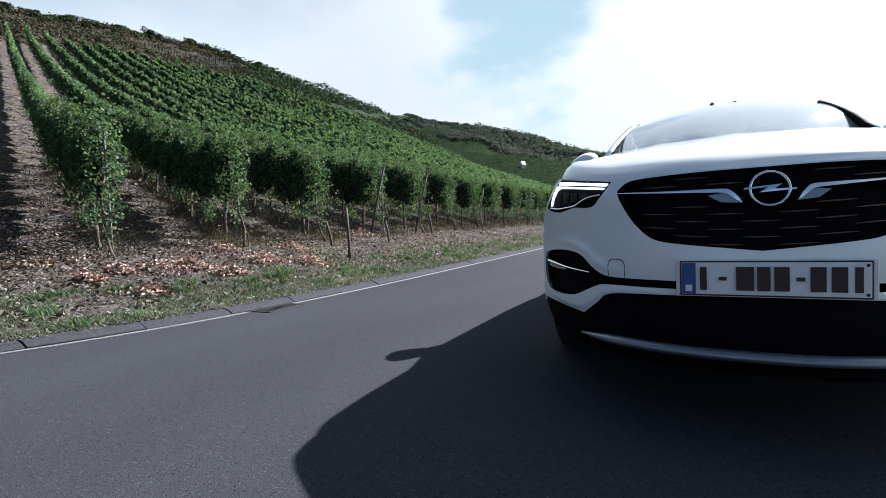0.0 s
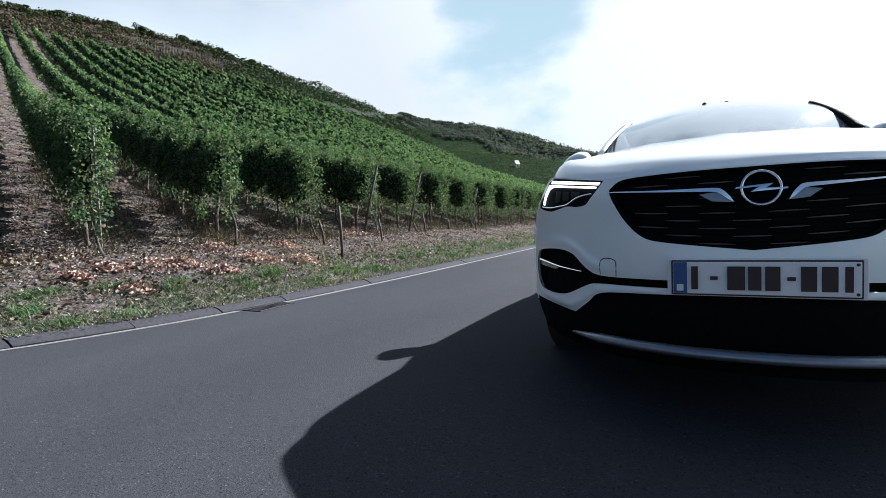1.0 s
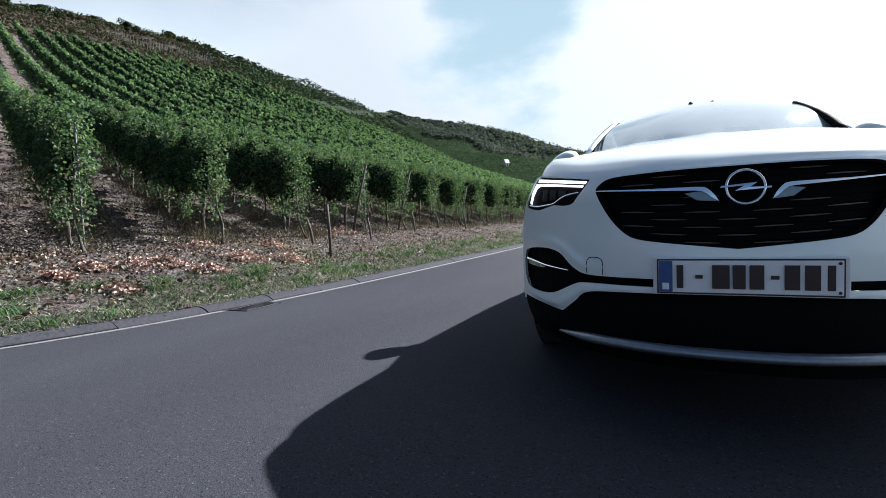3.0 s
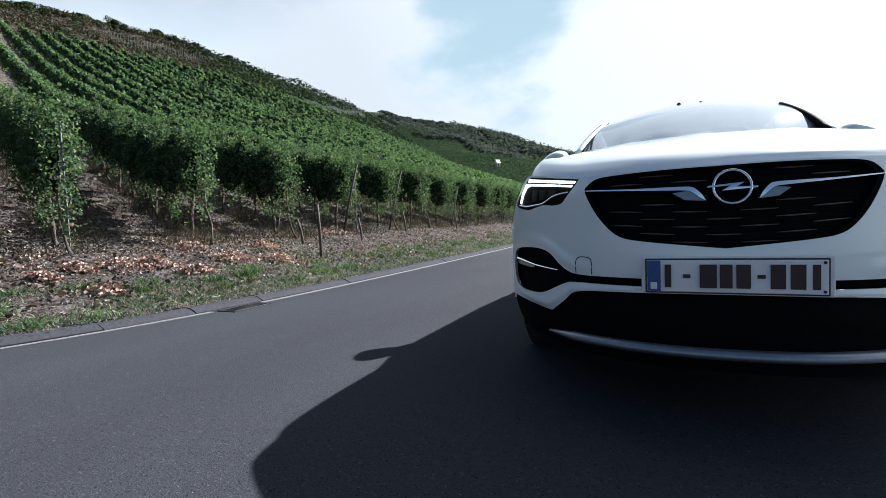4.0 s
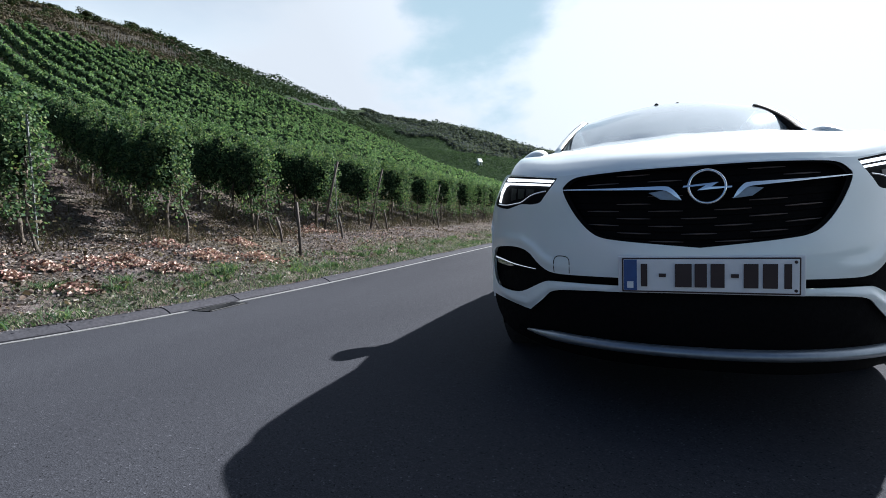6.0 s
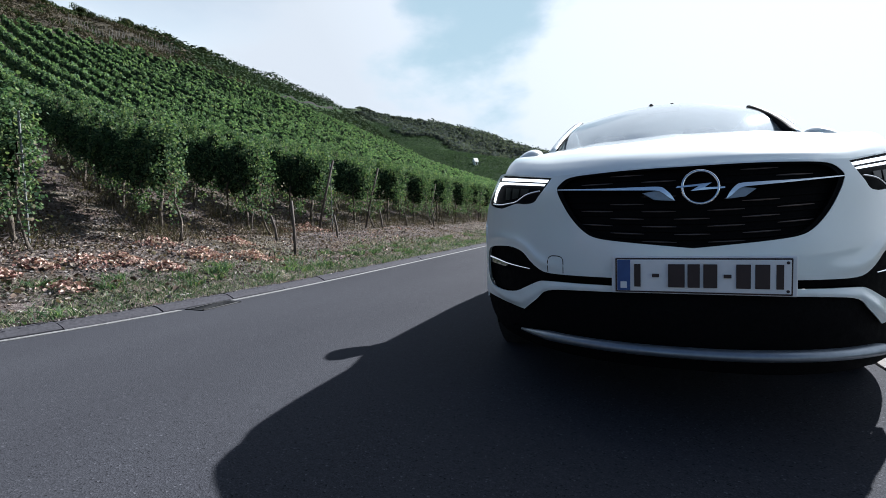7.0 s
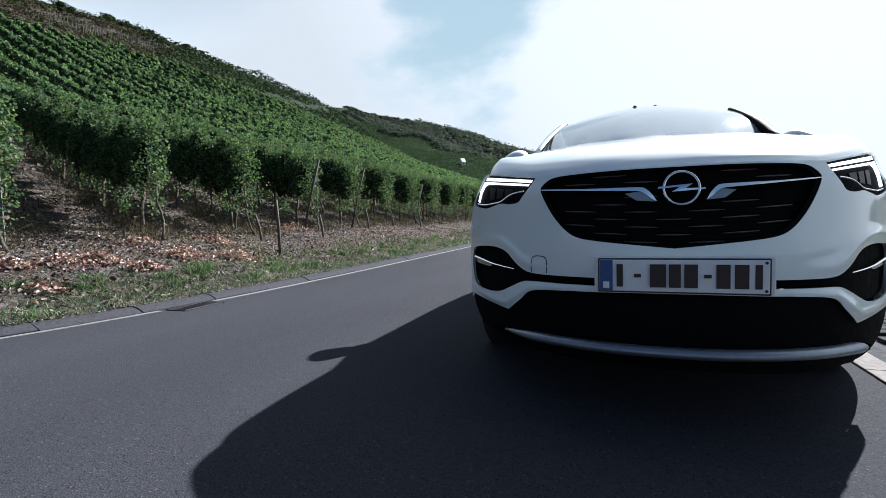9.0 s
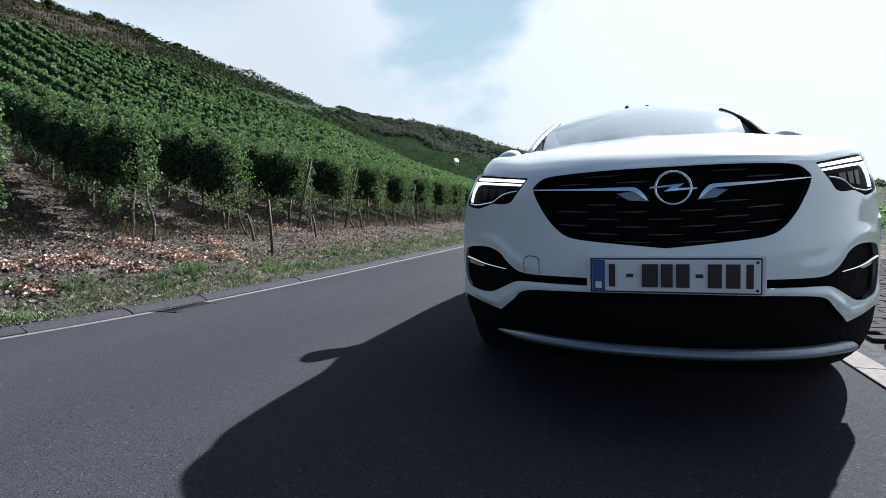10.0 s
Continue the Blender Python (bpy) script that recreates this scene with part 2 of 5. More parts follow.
KERB = plain("kerb_stone", (0.04524, 0.04524, 0.05248), 0.9, 0, 0.25, 40, 0.6, spec=0.05)
PAINT_LINE = plain("worn_white_line", (0.1224, 0.1224, 0.1258), 0.85, 0, 0.45, 45, 0.4)
PALE_STONE = plain("pale_concrete", (0.21, 0.195, 0.19), 0.9, 0, 0.18, 35, 0.5, spec=0.02)
SETT = plain("grey_paver", (0.03763, 0.03763, 0.03881), 0.9, 0, 0.3, 30, 0.6, spec=0.02)
# leaf green darkened to put shade into the hull inside the vines
INNER_SHADE = hill_material("inner_shade_green", (0.0126, 0.02475, 0.0126), (0.0279, 0.045, 0.02025), 9.0)
IRON = plain("cast_iron", (0.03, 0.03, 0.032), 0.6, 0.6, 0.3, 60, 0.5)

# ---------------------------------------------------------------- small builders
def part(name, bm, material, parent=None, label="", smooth=False):
    me = bpy.data.meshes.new(name)
    bm.normal_update()
    bm.to_mesh(me)
    bm.free()
    return mesh_part(name, me, material, parent, label, smooth)


def mesh_part(name, me, material, parent=None, label="", smooth=False):
    for m in material if isinstance(material, (list, tuple)) else [material]:
        me.materials.append(m)
    if smooth:
        me.polygons.foreach_set("use_smooth", [True] * len(me.polygons))
    ob = new(name, me)
    if parent:
        ob.parent = parent
    if label:
        ob["label"] = label
    return ob


def flat_mesh(name, verts, faces):
    me = bpy.data.meshes.new(name)
    me.from_pydata([tuple(v) for v in verts], [], faces)
    me.update()
    return me


def box(bm, x0, x1, y0, y1, z0, z1, bevel=0.0):
    r = bmesh.ops.create_cube(bm, size=1.0)
    for v in r["verts"]:
        v.co = Vector((x0 + (v.co.x + 0.5) * (x1 - x0), y0 + (v.co.y + 0.5) * (y1 - y0), z0 + (v.co.z + 0.5) * (z1 - z0)))
    if bevel:
        edges = list({e for v in r["verts"] for e in v.link_edges})
        bmesh.ops.bevel(bm, geom=edges, offset=bevel, segments=2, affect="EDGES", profile=0.5)
    return bm


def sstep(a, b, x):
    t = np.clip((np.asarray(x, float) - a) / (b - a), 0, 1)
    return t * t * (3 - 2 * t)


# ---------------------------------------------------------------- the lie of the land
def kerb_x(y):
    """The road's vineyard-side edge; the carriageway widens towards the viewer."""
    y = np.asarray(y, float)
    yc = np.maximum(y, -0.6)
    near = -3.87 - 0.68 * np.exp(-(yc + 0.35) / 1.45) - 0.45 * np.clip(-0.6 - y, 0, 2.5)
    return near - 0.004 * np.clip(y - 12, 0, 60) ** 1.6


SKYLINE_AZ = [-180, -60, -23, 0, 9.7, 14.6, 19.1, 23.7, 27.6, 31, 36, 60, 180]
SKYLINE_TAN = [0.03, 0.02, 0.026, 0.096, 0.132, 0.156, 0.179, 0.203, 0.221, 0.233, 0.238, 0.19, 0.03]
EYE_X, EYE_Y = -0.2, -1.85


def ripple(x, y, size, amount):
    return amount * np.sin(x / size * 2.1 + 1.3 * np.sin(y / size * 1.7)) * np.cos(y / size * 2.3 + 1.1 * np.sin(x / size * 1.3))


def land(x, y):
    """Height of the ground. The road is level; the vineyard climbs to the left of it, far hills close the valley."""
    x, y = np.asarray(x, float), np.asarray(y, float)
    left, ahead = EYE_X - x, y - EYE_Y
    off = kerb_x(y) - x                                         # metres beyond the kerb
    bank = 0.052 + 0.118 * sstep(0.1, 1.2, off) + 0.34 * sstep(0.8, 3.6, off)
    steep = 0.36 + 0.10 * sstep(10, 100, ahead)
    up = np.clip(left - 7.6, 0, 72.4)
    steep = (steep * 72.4 - 3.0) / 58.4                         # gentle by the road, steeper higher up
    hill = steep * up - (steep - 0.215) * 14 * (1 - np.exp(-up / 14)) - 0.067 * np.clip(ahead - 40, 0, 170) * sstep(8, 60, left)
    crest = (0.46 + 0.17 * sstep(25, 125, ahead) + 0.055 * sstep(105, 150, ahead)) * np.clip(left - 80, 0, 33) * (1 - sstep(175, 240, ahead)) + 0.02 * np.clip(left - 113, 0, 200)
    near = np.where(off > 0.0, bank + (hill + crest) * (1 - sstep(175, 250, ahead)), -0.012)
    near = near + np.where(off > 1.0, ripple(x, y, 1.1, 0.025) + ripple(y, x, 3.7, 0.05) * sstep(2, 6, off), 0)
    near = near + np.where(left > 70, ripple(x, y, 9, 0.8) * sstep(72, 90, left), 0)
    right = x - 5.0
    near = np.where(right > 0, near - 0.6 * sstep(0, 12, right), near)
    r = np.hypot(left, ahead)
    az = np.degrees(np.arctan2(left, ahead))
    rim = np.interp(az, SKYLINE_AZ, SKYLINE_TAN) * 400
    far = rim * np.clip((r - 120) / 280, 0, 1) ** 1.3 + ripple(x, y, 45, 3.0) * sstep(200, 330, r) - 60 * sstep(450, 2500, r)
    return np.maximum(near, np.where(r > 130, far, -5))


def ground_sheet():
    """One sheet from the road to the horizon, finer near the road."""
    radii = np.concatenate([[0.0], np.geomspace(1.5, 1500, 150), [2500, 4200]])
    angles = np.radians(np.linspace(-180, 180, 361)[:-1])
    verts = [(EYE_X, EYE_Y, -0.012)]
    R, A = np.meshgrid(radii[1:], angles, indexing="ij")
    X, Y = EYE_X - R * np.sin(A), EYE_Y + R * np.cos(A)
    Z = land(X, Y)
    low = (X > kerb_x(Y) - 0.60) & (X < 3.3)
    Z[low] = np.minimum(Z[low], -0.06)
    pts = np.stack([X, Y, Z], -1).reshape(-1, 3)
    n = len(angles)
    rows, kinds = [], []
    mid = []
    for i in range(len(radii) - 2):
        for j in range(n):
            k = (j + 1) % n
            rows.append((1 + i * n + j, 1 + (i + 1) * n + j, 1 + (i + 1) * n + k, 1 + i * n + k))
    tri = [(0, 1 + j, 1 + (j + 1) % n) for j in range(n)]
    me = flat_mesh("ground", np.vstack([verts, pts]), rows + tri)
    c = np.array([np.mean(pts[[v - 1 for v in f]], axis=0) for f in rows])
    left, ahead = EYE_X - c[:, 0], c[:, 1] - EYE_Y
    r = np.hypot(left, ahead)
    az = np.degrees(np.arctan2(left, ahead))
    rim = np.interp(az, SKYLINE_AZ, SKYLINE_TAN) * 400
    slot = np.zeros(len(c), int)
    slot[(left > 79) & (ahead <= 92)] = 1
    slot[(left > 79) & (ahead > 92)] = 2
    slot[(ahead > 176) | (r > 260)] = 2
    slot[(r > 330) & (az > -60) & (az < 34)] = 3
    slot[(r > 200) & (az < -5)] = 3
    slot[(left < -5)] = 3
    for m in (SOIL, SCRUB_GROUND, TERRACE, WOOD_GROUND):
        me.materials.append(m)
    me.polygons.foreach_set("material_index", list(slot) + [0] * len(tri))
    me.polygons.foreach_set("use_smooth", [True] * len(me.polygons))
    return tagged(new("ground", me), "stony vineyard hillside with scrub and far wooded ridge", "ground", kind="structure")


SCRUB_GROUND = hill_material("scrub_ground", (0.03656, 0.03413, 0.02535), (0.07066, 0.06094, 0.04875), 0.35)
TERRACE = hill_material("far_vineyard", (0.012, 0.028, 0.012), (0.032, 0.058, 0.022), 0.25, streak=(1.0, 0.12, 1.0))
WOOD_GROUND = hill_material("wooded_slope", (0.018, 0.03, 0.016), (0.05, 0.07, 0.035), 0.12)
ground_sheet()


def ribbon(name, ys, xa, xb, z0, z1, material, label, category, kind="structure", parent=None):
    """A slab that follows the road between two edges, z0 to z1."""
    n = len(ys)
    v = []
    for y, a, b in zip(ys, xa, xb):
        v += [(a, y, z0), (a, y, z1), (b, y, z1), (b, y, z0)]
    f = []
    for i in range(n - 1):
        for k in range(4):
            f.append((4 * i + k, 4 * i + (k + 1) % 4, 4 * i + 4 + (k + 1) % 4, 4 * i + 4 + k))
    f += [(3, 2, 1, 0), (4 * n - 4, 4 * n - 3, 4 * n - 2, 4 * n - 1)]
    me = flat_mesh(name, v, f)
    ob = mesh_part(name, me, material, parent)
    return tagged(ob, label, category, kind=kind) if not parent else ob



def verge_strip():
    """The finely shaped strip of bank behind the kerb."""
    ys = np.concatenate([np.arange(-9, 14, 0.12), np.arange(14, 110, 0.6)])
    offs = np.array([0.13, 0.2, 0.3, 0.42, 0.55, 0.7, 0.9, 1.2, 1.6, 2.0])
    Y, O = np.meshgrid(ys, offs, indexing="ij")
    X = kerb_x(Y) - O
    Z = land(X, Y) + 0.012 * np.sin(X * 17 + 3 * np.sin(Y * 11)) * np.cos(Y * 13 + 2 * np.sin(X * 9)) + 0.004 - 0.09 * (O > 1.8)
    v = np.stack([X, Y, Z], -1).reshape(-1, 3)
    m = len(offs)
    f = [(i * m + j, i * m + j + 1, (i + 1) * m + j + 1, (i + 1) * m + j) for i in range(len(ys) - 1) for j in range(m - 1)]
    ob = mesh_part("verge", flat_mesh("verge", v, f), SOIL, smooth=True)
    tagged(ob, "stony brown verge between kerb and vines", "verge", kind="structure")


verge_strip()
ROAD_Y = np.concatenate([np.linspace(-14, 12, 80), np.linspace(12.5, 130, 90)])
RIGHT_EDGE = 0.885
ribbon("road", ROAD_Y, kerb_x(ROAD_Y) + 0.002, RIGHT_EDGE + 0.004 * np.clip(ROAD_Y - 12, 0, 60) ** 1.6 * -1, -0.25, 0.0, ASPHALT,
       "dark grey asphalt road with fine bright grit", "road")


def kerb_pieces():
    """Kerb stones with open joints along the vineyard side."""
    holder = tagged(new("kerb"), "row of grey concrete kerb stones beside the road", "kerb", kind="structure")
    y, i = -6.70, 0
    while y < 60:
        step = 0.72 if y < 3 else 1.0
        ys = np.linspace(y + 0.006, y + step - 0.006, 5)
        a = kerb_x(ys)
        prof = [(0.0, -0.1), (0.0, 0.006), (-0.012, 0.016), (-0.075, 0.046), (-0.14, 0.057), (-0.14, -0.1)]
        v = [(ax + px, yy, pz + 0.004 * math.sin(i * 2.3)) for yy, ax in zip(ys, a) for px, pz in prof]
        m = len(prof)
        f = [(m * s + k, m * s + (k + 1) % m, m * s + m + (k + 1) % m, m * s + m + k) for s in range(len(ys) - 1) for k in range(m)]
        f += [tuple(range(m))[::-1], tuple(range(m * (len(ys) - 1), m * len(ys)))]
        mesh_part("kerb_stone", flat_mesh("kerb_stone", v, f), KERB, holder)
        y += step
        i += 1


kerb_pieces()
ys = np.linspace(-7, 1.32, 30)
ribbon("edge_line", ys, kerb_x(ys) + 0.035, kerb_x(ys) + 0.10, 0.001, 0.005, PAINT_LINE, "worn white line along the road edge", "road marking")
ys = np.linspace(1.86, 70, 120)
ribbon("edge_line", ys, kerb_x(ys) + 0.035, kerb_x(ys) + 0.10, 0.001, 0.005, PAINT_LINE, "worn white line along the road edge", "road marking")


def drain():
    holder = tagged(new("drain_grate"), "dark cast iron gully grate set beside the kerb", "drain", kind="structure")
    y0, y1 = 1.37, 1.82
    x0 = float(kerb_x(1.82)) + 0.012
    bm = bmesh.new()
    for a in ((x0, x0 + 0.025, y0, y1), (x0 + 0.205, x0 + 0.23, y0, y1), (x0, x0 + 0.23, y0, y0 + 0.025), (x0, x0 + 0.23, y1 - 0.025, y1)):
        box(bm, *a, -0.02, 0.008, 0.002)
    part("frame", bm, IRON, holder)
    for i in range(8):
        bm = bmesh.new()
        yy = y0 + 0.04 + i * 0.048
        box(bm, x0 + 0.025, x0 + 0.205, yy, yy + 0.026, -0.02, 0.009, 0.003)
        part("bar", bm, IRON, holder)


drain()


def right_side():
    """Pale gutter stones and a paved walk beyond the road's other edge."""
    holder = tagged(new("gutter"), "pale concrete gutter stones along the road edge", "gutter", kind="structure")
    for i in range(64):
        bm = bmesh.new()
        y = -13.58 + i * 0.5
        box(bm, RIGHT_EDGE + 0.002, RIGHT_EDGE + 0.135, y + 0.002, y + 0.498, -0.1, 0.010, 0.004)
        part("gutter_stone", bm, PALE_STONE, holder)
    walk_way = tagged(new("pavement"), "walk of small grey concrete pavers", "pavement", kind="structure")
    bm = bmesh.new()
    box(bm, 1.024, 3.4, -13.5, 40, -0.3, 0.0)
    part("bed", bm, KERB, walk_way)
    bm = bmesh.new()
    box(bm, -0.098, 0.098, -0.048, 0.048, 0.0, 0.022, 0.005)
    me = bpy.data.meshes.new("paver")
    bm.to_mesh(me)
    bm.free()
    me.materials.append(SETT)
    for i in range(29):
        for j in range(10):
            ob = new("paver", me)
            ob.parent = walk_way
            ob.location = (1.285 + j * 0.204 + (0.1 if i % 2 else 0), 0.1 + i * 0.102, 0.001 * ((i * 7 + j * 3) % 4))
    grid_v, grid_f = [], []
    for i in [*range(-132, 0), *range(29, 140)]:
        for j in range(10):
            x, y = 1.285 + j * 0.204 + (0.1 if i % 2 else 0), 0.1 + i * 0.102
            k = len(grid_v)
            grid_v += [(x - 0.098, y - 0.047, 0.0), (x + 0.098, y - 0.047, 0.0), (x + 0.098, y + 0.047, 0.0), (x - 0.098, y + 0.047, 0.0),
                       (x - 0.092, y - 0.041, 0.022), (x + 0.092, y - 0.041, 0.022), (x + 0.092, y + 0.041, 0.022), (x - 0.092, y + 0.041, 0.022)]
            grid_f += [(k + 4, k + 5, k + 6, k + 7)] + [(k + a, k + (a + 1) % 4, k + 4 + (a + 1) % 4, k + 4 + a) for a in range(4)]
    tagged(mesh_part("far_pavers", flat_mesh("far_pavers", grid_v, grid_f), SETT, walk_way), kind="stuff")


right_side()

# ---------------------------------------------------------------- leaves
def leaf_cloud(rng, centres, facing, size, jitter=0.9, fold=0.25):
    """Folded leaves (two quads each) at the centres, facing roughly along facing. Arrays in, verts and faces out."""
    n = len(centres)
    nrm = facing + rng.normal(0, jitter, (n, 3))
    nrm /= np.linalg.norm(nrm, axis=1, keepdims=True) + 1e-9
    side = np.cross(nrm, rng.normal(0, 1, (n, 3)))
    side /= np.linalg.norm(side, axis=1, keepdims=True) + 1e-9
    along = np.cross(nrm, side)
    s = (size * rng.uniform(0.6, 1.35, n))[:, None] * 0.5
    lift = nrm * s * fold
    tip = rng.uniform(0.8, 1.15, (n, 1))
    v = np.stack([centres - along * s * 0.9, centres + along * s * tip, centres + side * s * 0.95 + along * s * 0.35 + lift, centres + side * s * 0.7 - along * s * 0.75 + lift,
                  centres - side * s * 0.95 + along * s * 0.35 + lift, centres - side * s * 0.7 - along * s * 0.75 + lift], 1).reshape(-1, 3)
    k = np.arange(n)[:, None] * 6
    f = np.concatenate([k + [0, 3, 2, 1], k + [0, 1, 4, 5]], 1).reshape(-1, 4)
    return v, f


def quad_cloud(rng, centres, facing, size, jitter=0.5):
    """Single-quad leaf clumps for what stands far off."""
    n = len(centres)
    nrm = facing + rng.normal(0, jitter, (n, 3))
    nrm /= np.linalg.norm(nrm, axis=1, keepdims=True) + 1e-9
    side = np.cross(nrm, rng.normal(0, 1, (n, 3)))
    side /= np.linalg.norm(side, axis=1, keepdims=True) + 1e-9
    along = np.cross(nrm, side)
    s = (size * rng.uniform(0.55, 1.4, n))[:, None] * 0.5
    v = np.stack([centres - along * s, centres + side * s * 0.8, centres + along * s * 1.1, centres - side * s * 0.8], 1).reshape(-1, 3)
    f = (np.arange(n)[:, None] * 4 + [0, 1, 2, 3])
    return v, f


def mesh_of(name, v, f):
    me = bpy.data.meshes.new(name)
    v, f = np.asarray(v, np.float32), np.asarray(f, np.int32)
    k = f.shape[1]
    me.vertices.add(len(v)), me.loops.add(f.size), me.polygons.add(len(f))
    me.vertices.foreach_set("co", v.ravel())
    me.loops.foreach_set("vertex_index", f.ravel())
    me.polygons.foreach_set("loop_start", np.arange(0, f.size, k, dtype=np.int32))
    me.update(calc_edges=True)
    return me


def hedge_points(rng, length, n, low=0.60, high=2.02, thick=0.205, per=14, ball=0.12):
    """Leaf places in a trellised vine wall along local +x: leafy clumps with gaps between, ragged below, with shoots above."""
    m = max(6, n // per)
    x = rng.uniform(0, length, m)
    h = rng.beta(1.3, 0.85, m)
    ragged = low + 0.17 * np.sin(x * 4.1 + rng.uniform(0, 6)) + 0.13 * np.sin(x * 9.7 + rng.uniform(0, 6))
    top = high + 0.09 * np.sin(x * 3.3 + rng.uniform(0, 6)) + 0.07 * np.sin(x * 11 + rng.uniform(0, 6))
    z = ragged + (top - ragged) * h
    side = np.sign(rng.random(m) - 0.5)
    y = side * thick * (0.45 + 0.55 * rng.random(m)) * (1 - 0.55 * (h > 0.85))
    pick = rng.integers(0, m, n)
    out = rng.normal(0, 1, (n, 3))
    out /= np.linalg.norm(out, axis=1, keepdims=True) + 1e-9
    c = np.stack([x, y, z], 1)[pick] + out * (ball * rng.uniform(0.45, 1.1, n))[:, None] * [1.3, 0.8, 1.0]
    shoots = rng.random(n) < 0.035
    c[shoots, 2] += rng.uniform(0.0, 0.34, shoots.sum())
    drops = rng.random(n) < 0.09
    c[drops, 2] -= rng.uniform(0.0, 0.6, drops.sum()) * (c[drops, 2] - 0.15)
    facing = out + np.stack([0 * side[pick], 0.5 * side[pick], np.full(n, 0.55)], 1)
    c[:, 2] = np.maximum(c[:, 2], 0.08)
    return c, facing


ROW_AZ = radians(69)
ROW_WAY = np.array([-math.sin(ROW_AZ), math.cos(ROW_AZ)])
ROW_SIDE = np.array([math.cos(ROW_AZ), math.sin(ROW_AZ)])
ROW_STEP, ROW_FIRST, ROW_X = 2.25, 2.10, -7.8
VINE_GAP, VINE_COUNT = 1.15, 9
rng = np.random.default_rng(7)


def shade_hull(length, step, low=0.82, high=1.88, thick=0.085, taper=False):
    """Closed, lumpy six-strip hull added along local +x to block light in vine walls."""
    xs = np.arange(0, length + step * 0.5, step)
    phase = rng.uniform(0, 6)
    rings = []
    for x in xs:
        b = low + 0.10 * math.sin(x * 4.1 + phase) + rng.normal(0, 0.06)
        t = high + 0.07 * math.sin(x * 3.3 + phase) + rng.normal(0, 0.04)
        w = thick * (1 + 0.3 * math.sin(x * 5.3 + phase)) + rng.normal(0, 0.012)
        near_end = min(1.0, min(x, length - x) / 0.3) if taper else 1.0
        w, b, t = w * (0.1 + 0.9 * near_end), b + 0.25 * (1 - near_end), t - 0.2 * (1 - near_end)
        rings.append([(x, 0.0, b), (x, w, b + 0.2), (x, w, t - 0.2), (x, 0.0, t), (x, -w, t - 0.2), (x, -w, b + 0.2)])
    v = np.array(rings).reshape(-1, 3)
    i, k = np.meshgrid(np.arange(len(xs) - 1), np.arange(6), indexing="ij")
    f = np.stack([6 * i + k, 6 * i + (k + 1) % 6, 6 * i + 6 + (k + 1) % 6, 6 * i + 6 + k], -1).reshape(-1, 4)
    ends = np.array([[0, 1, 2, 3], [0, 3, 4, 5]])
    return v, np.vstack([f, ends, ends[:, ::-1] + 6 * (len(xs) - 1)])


def gnarled(bm, pts, radii, sides=7):
    """A bent tapering stem through the points."""
    rings = []
    for i, (p, r) in enumerate(zip(pts, radii)):
        a, b = pts[max(0, i - 1)], pts[min(len(pts) - 1, i + 1)]
        t = (Vector(b) - Vector(a)).normalized()
        q = t.to_track_quat("Z", "Y")
        rings.append([bm.verts.new(Vector(p) + q @ Vector((r * math.cos(2 * math.pi * k / sides), r * math.sin(2 * math.pi * k / sides), 0))) for k in range(sides)])
    for a, b in zip(rings, rings[1:]):
        for k in range(sides):
            bm.faces.new((a[k], a[(k + 1) % sides], b[(k + 1) % sides], b[k]))
    bm.faces.new(rings[0][::-1])
    bm.faces.new(rings[-1])


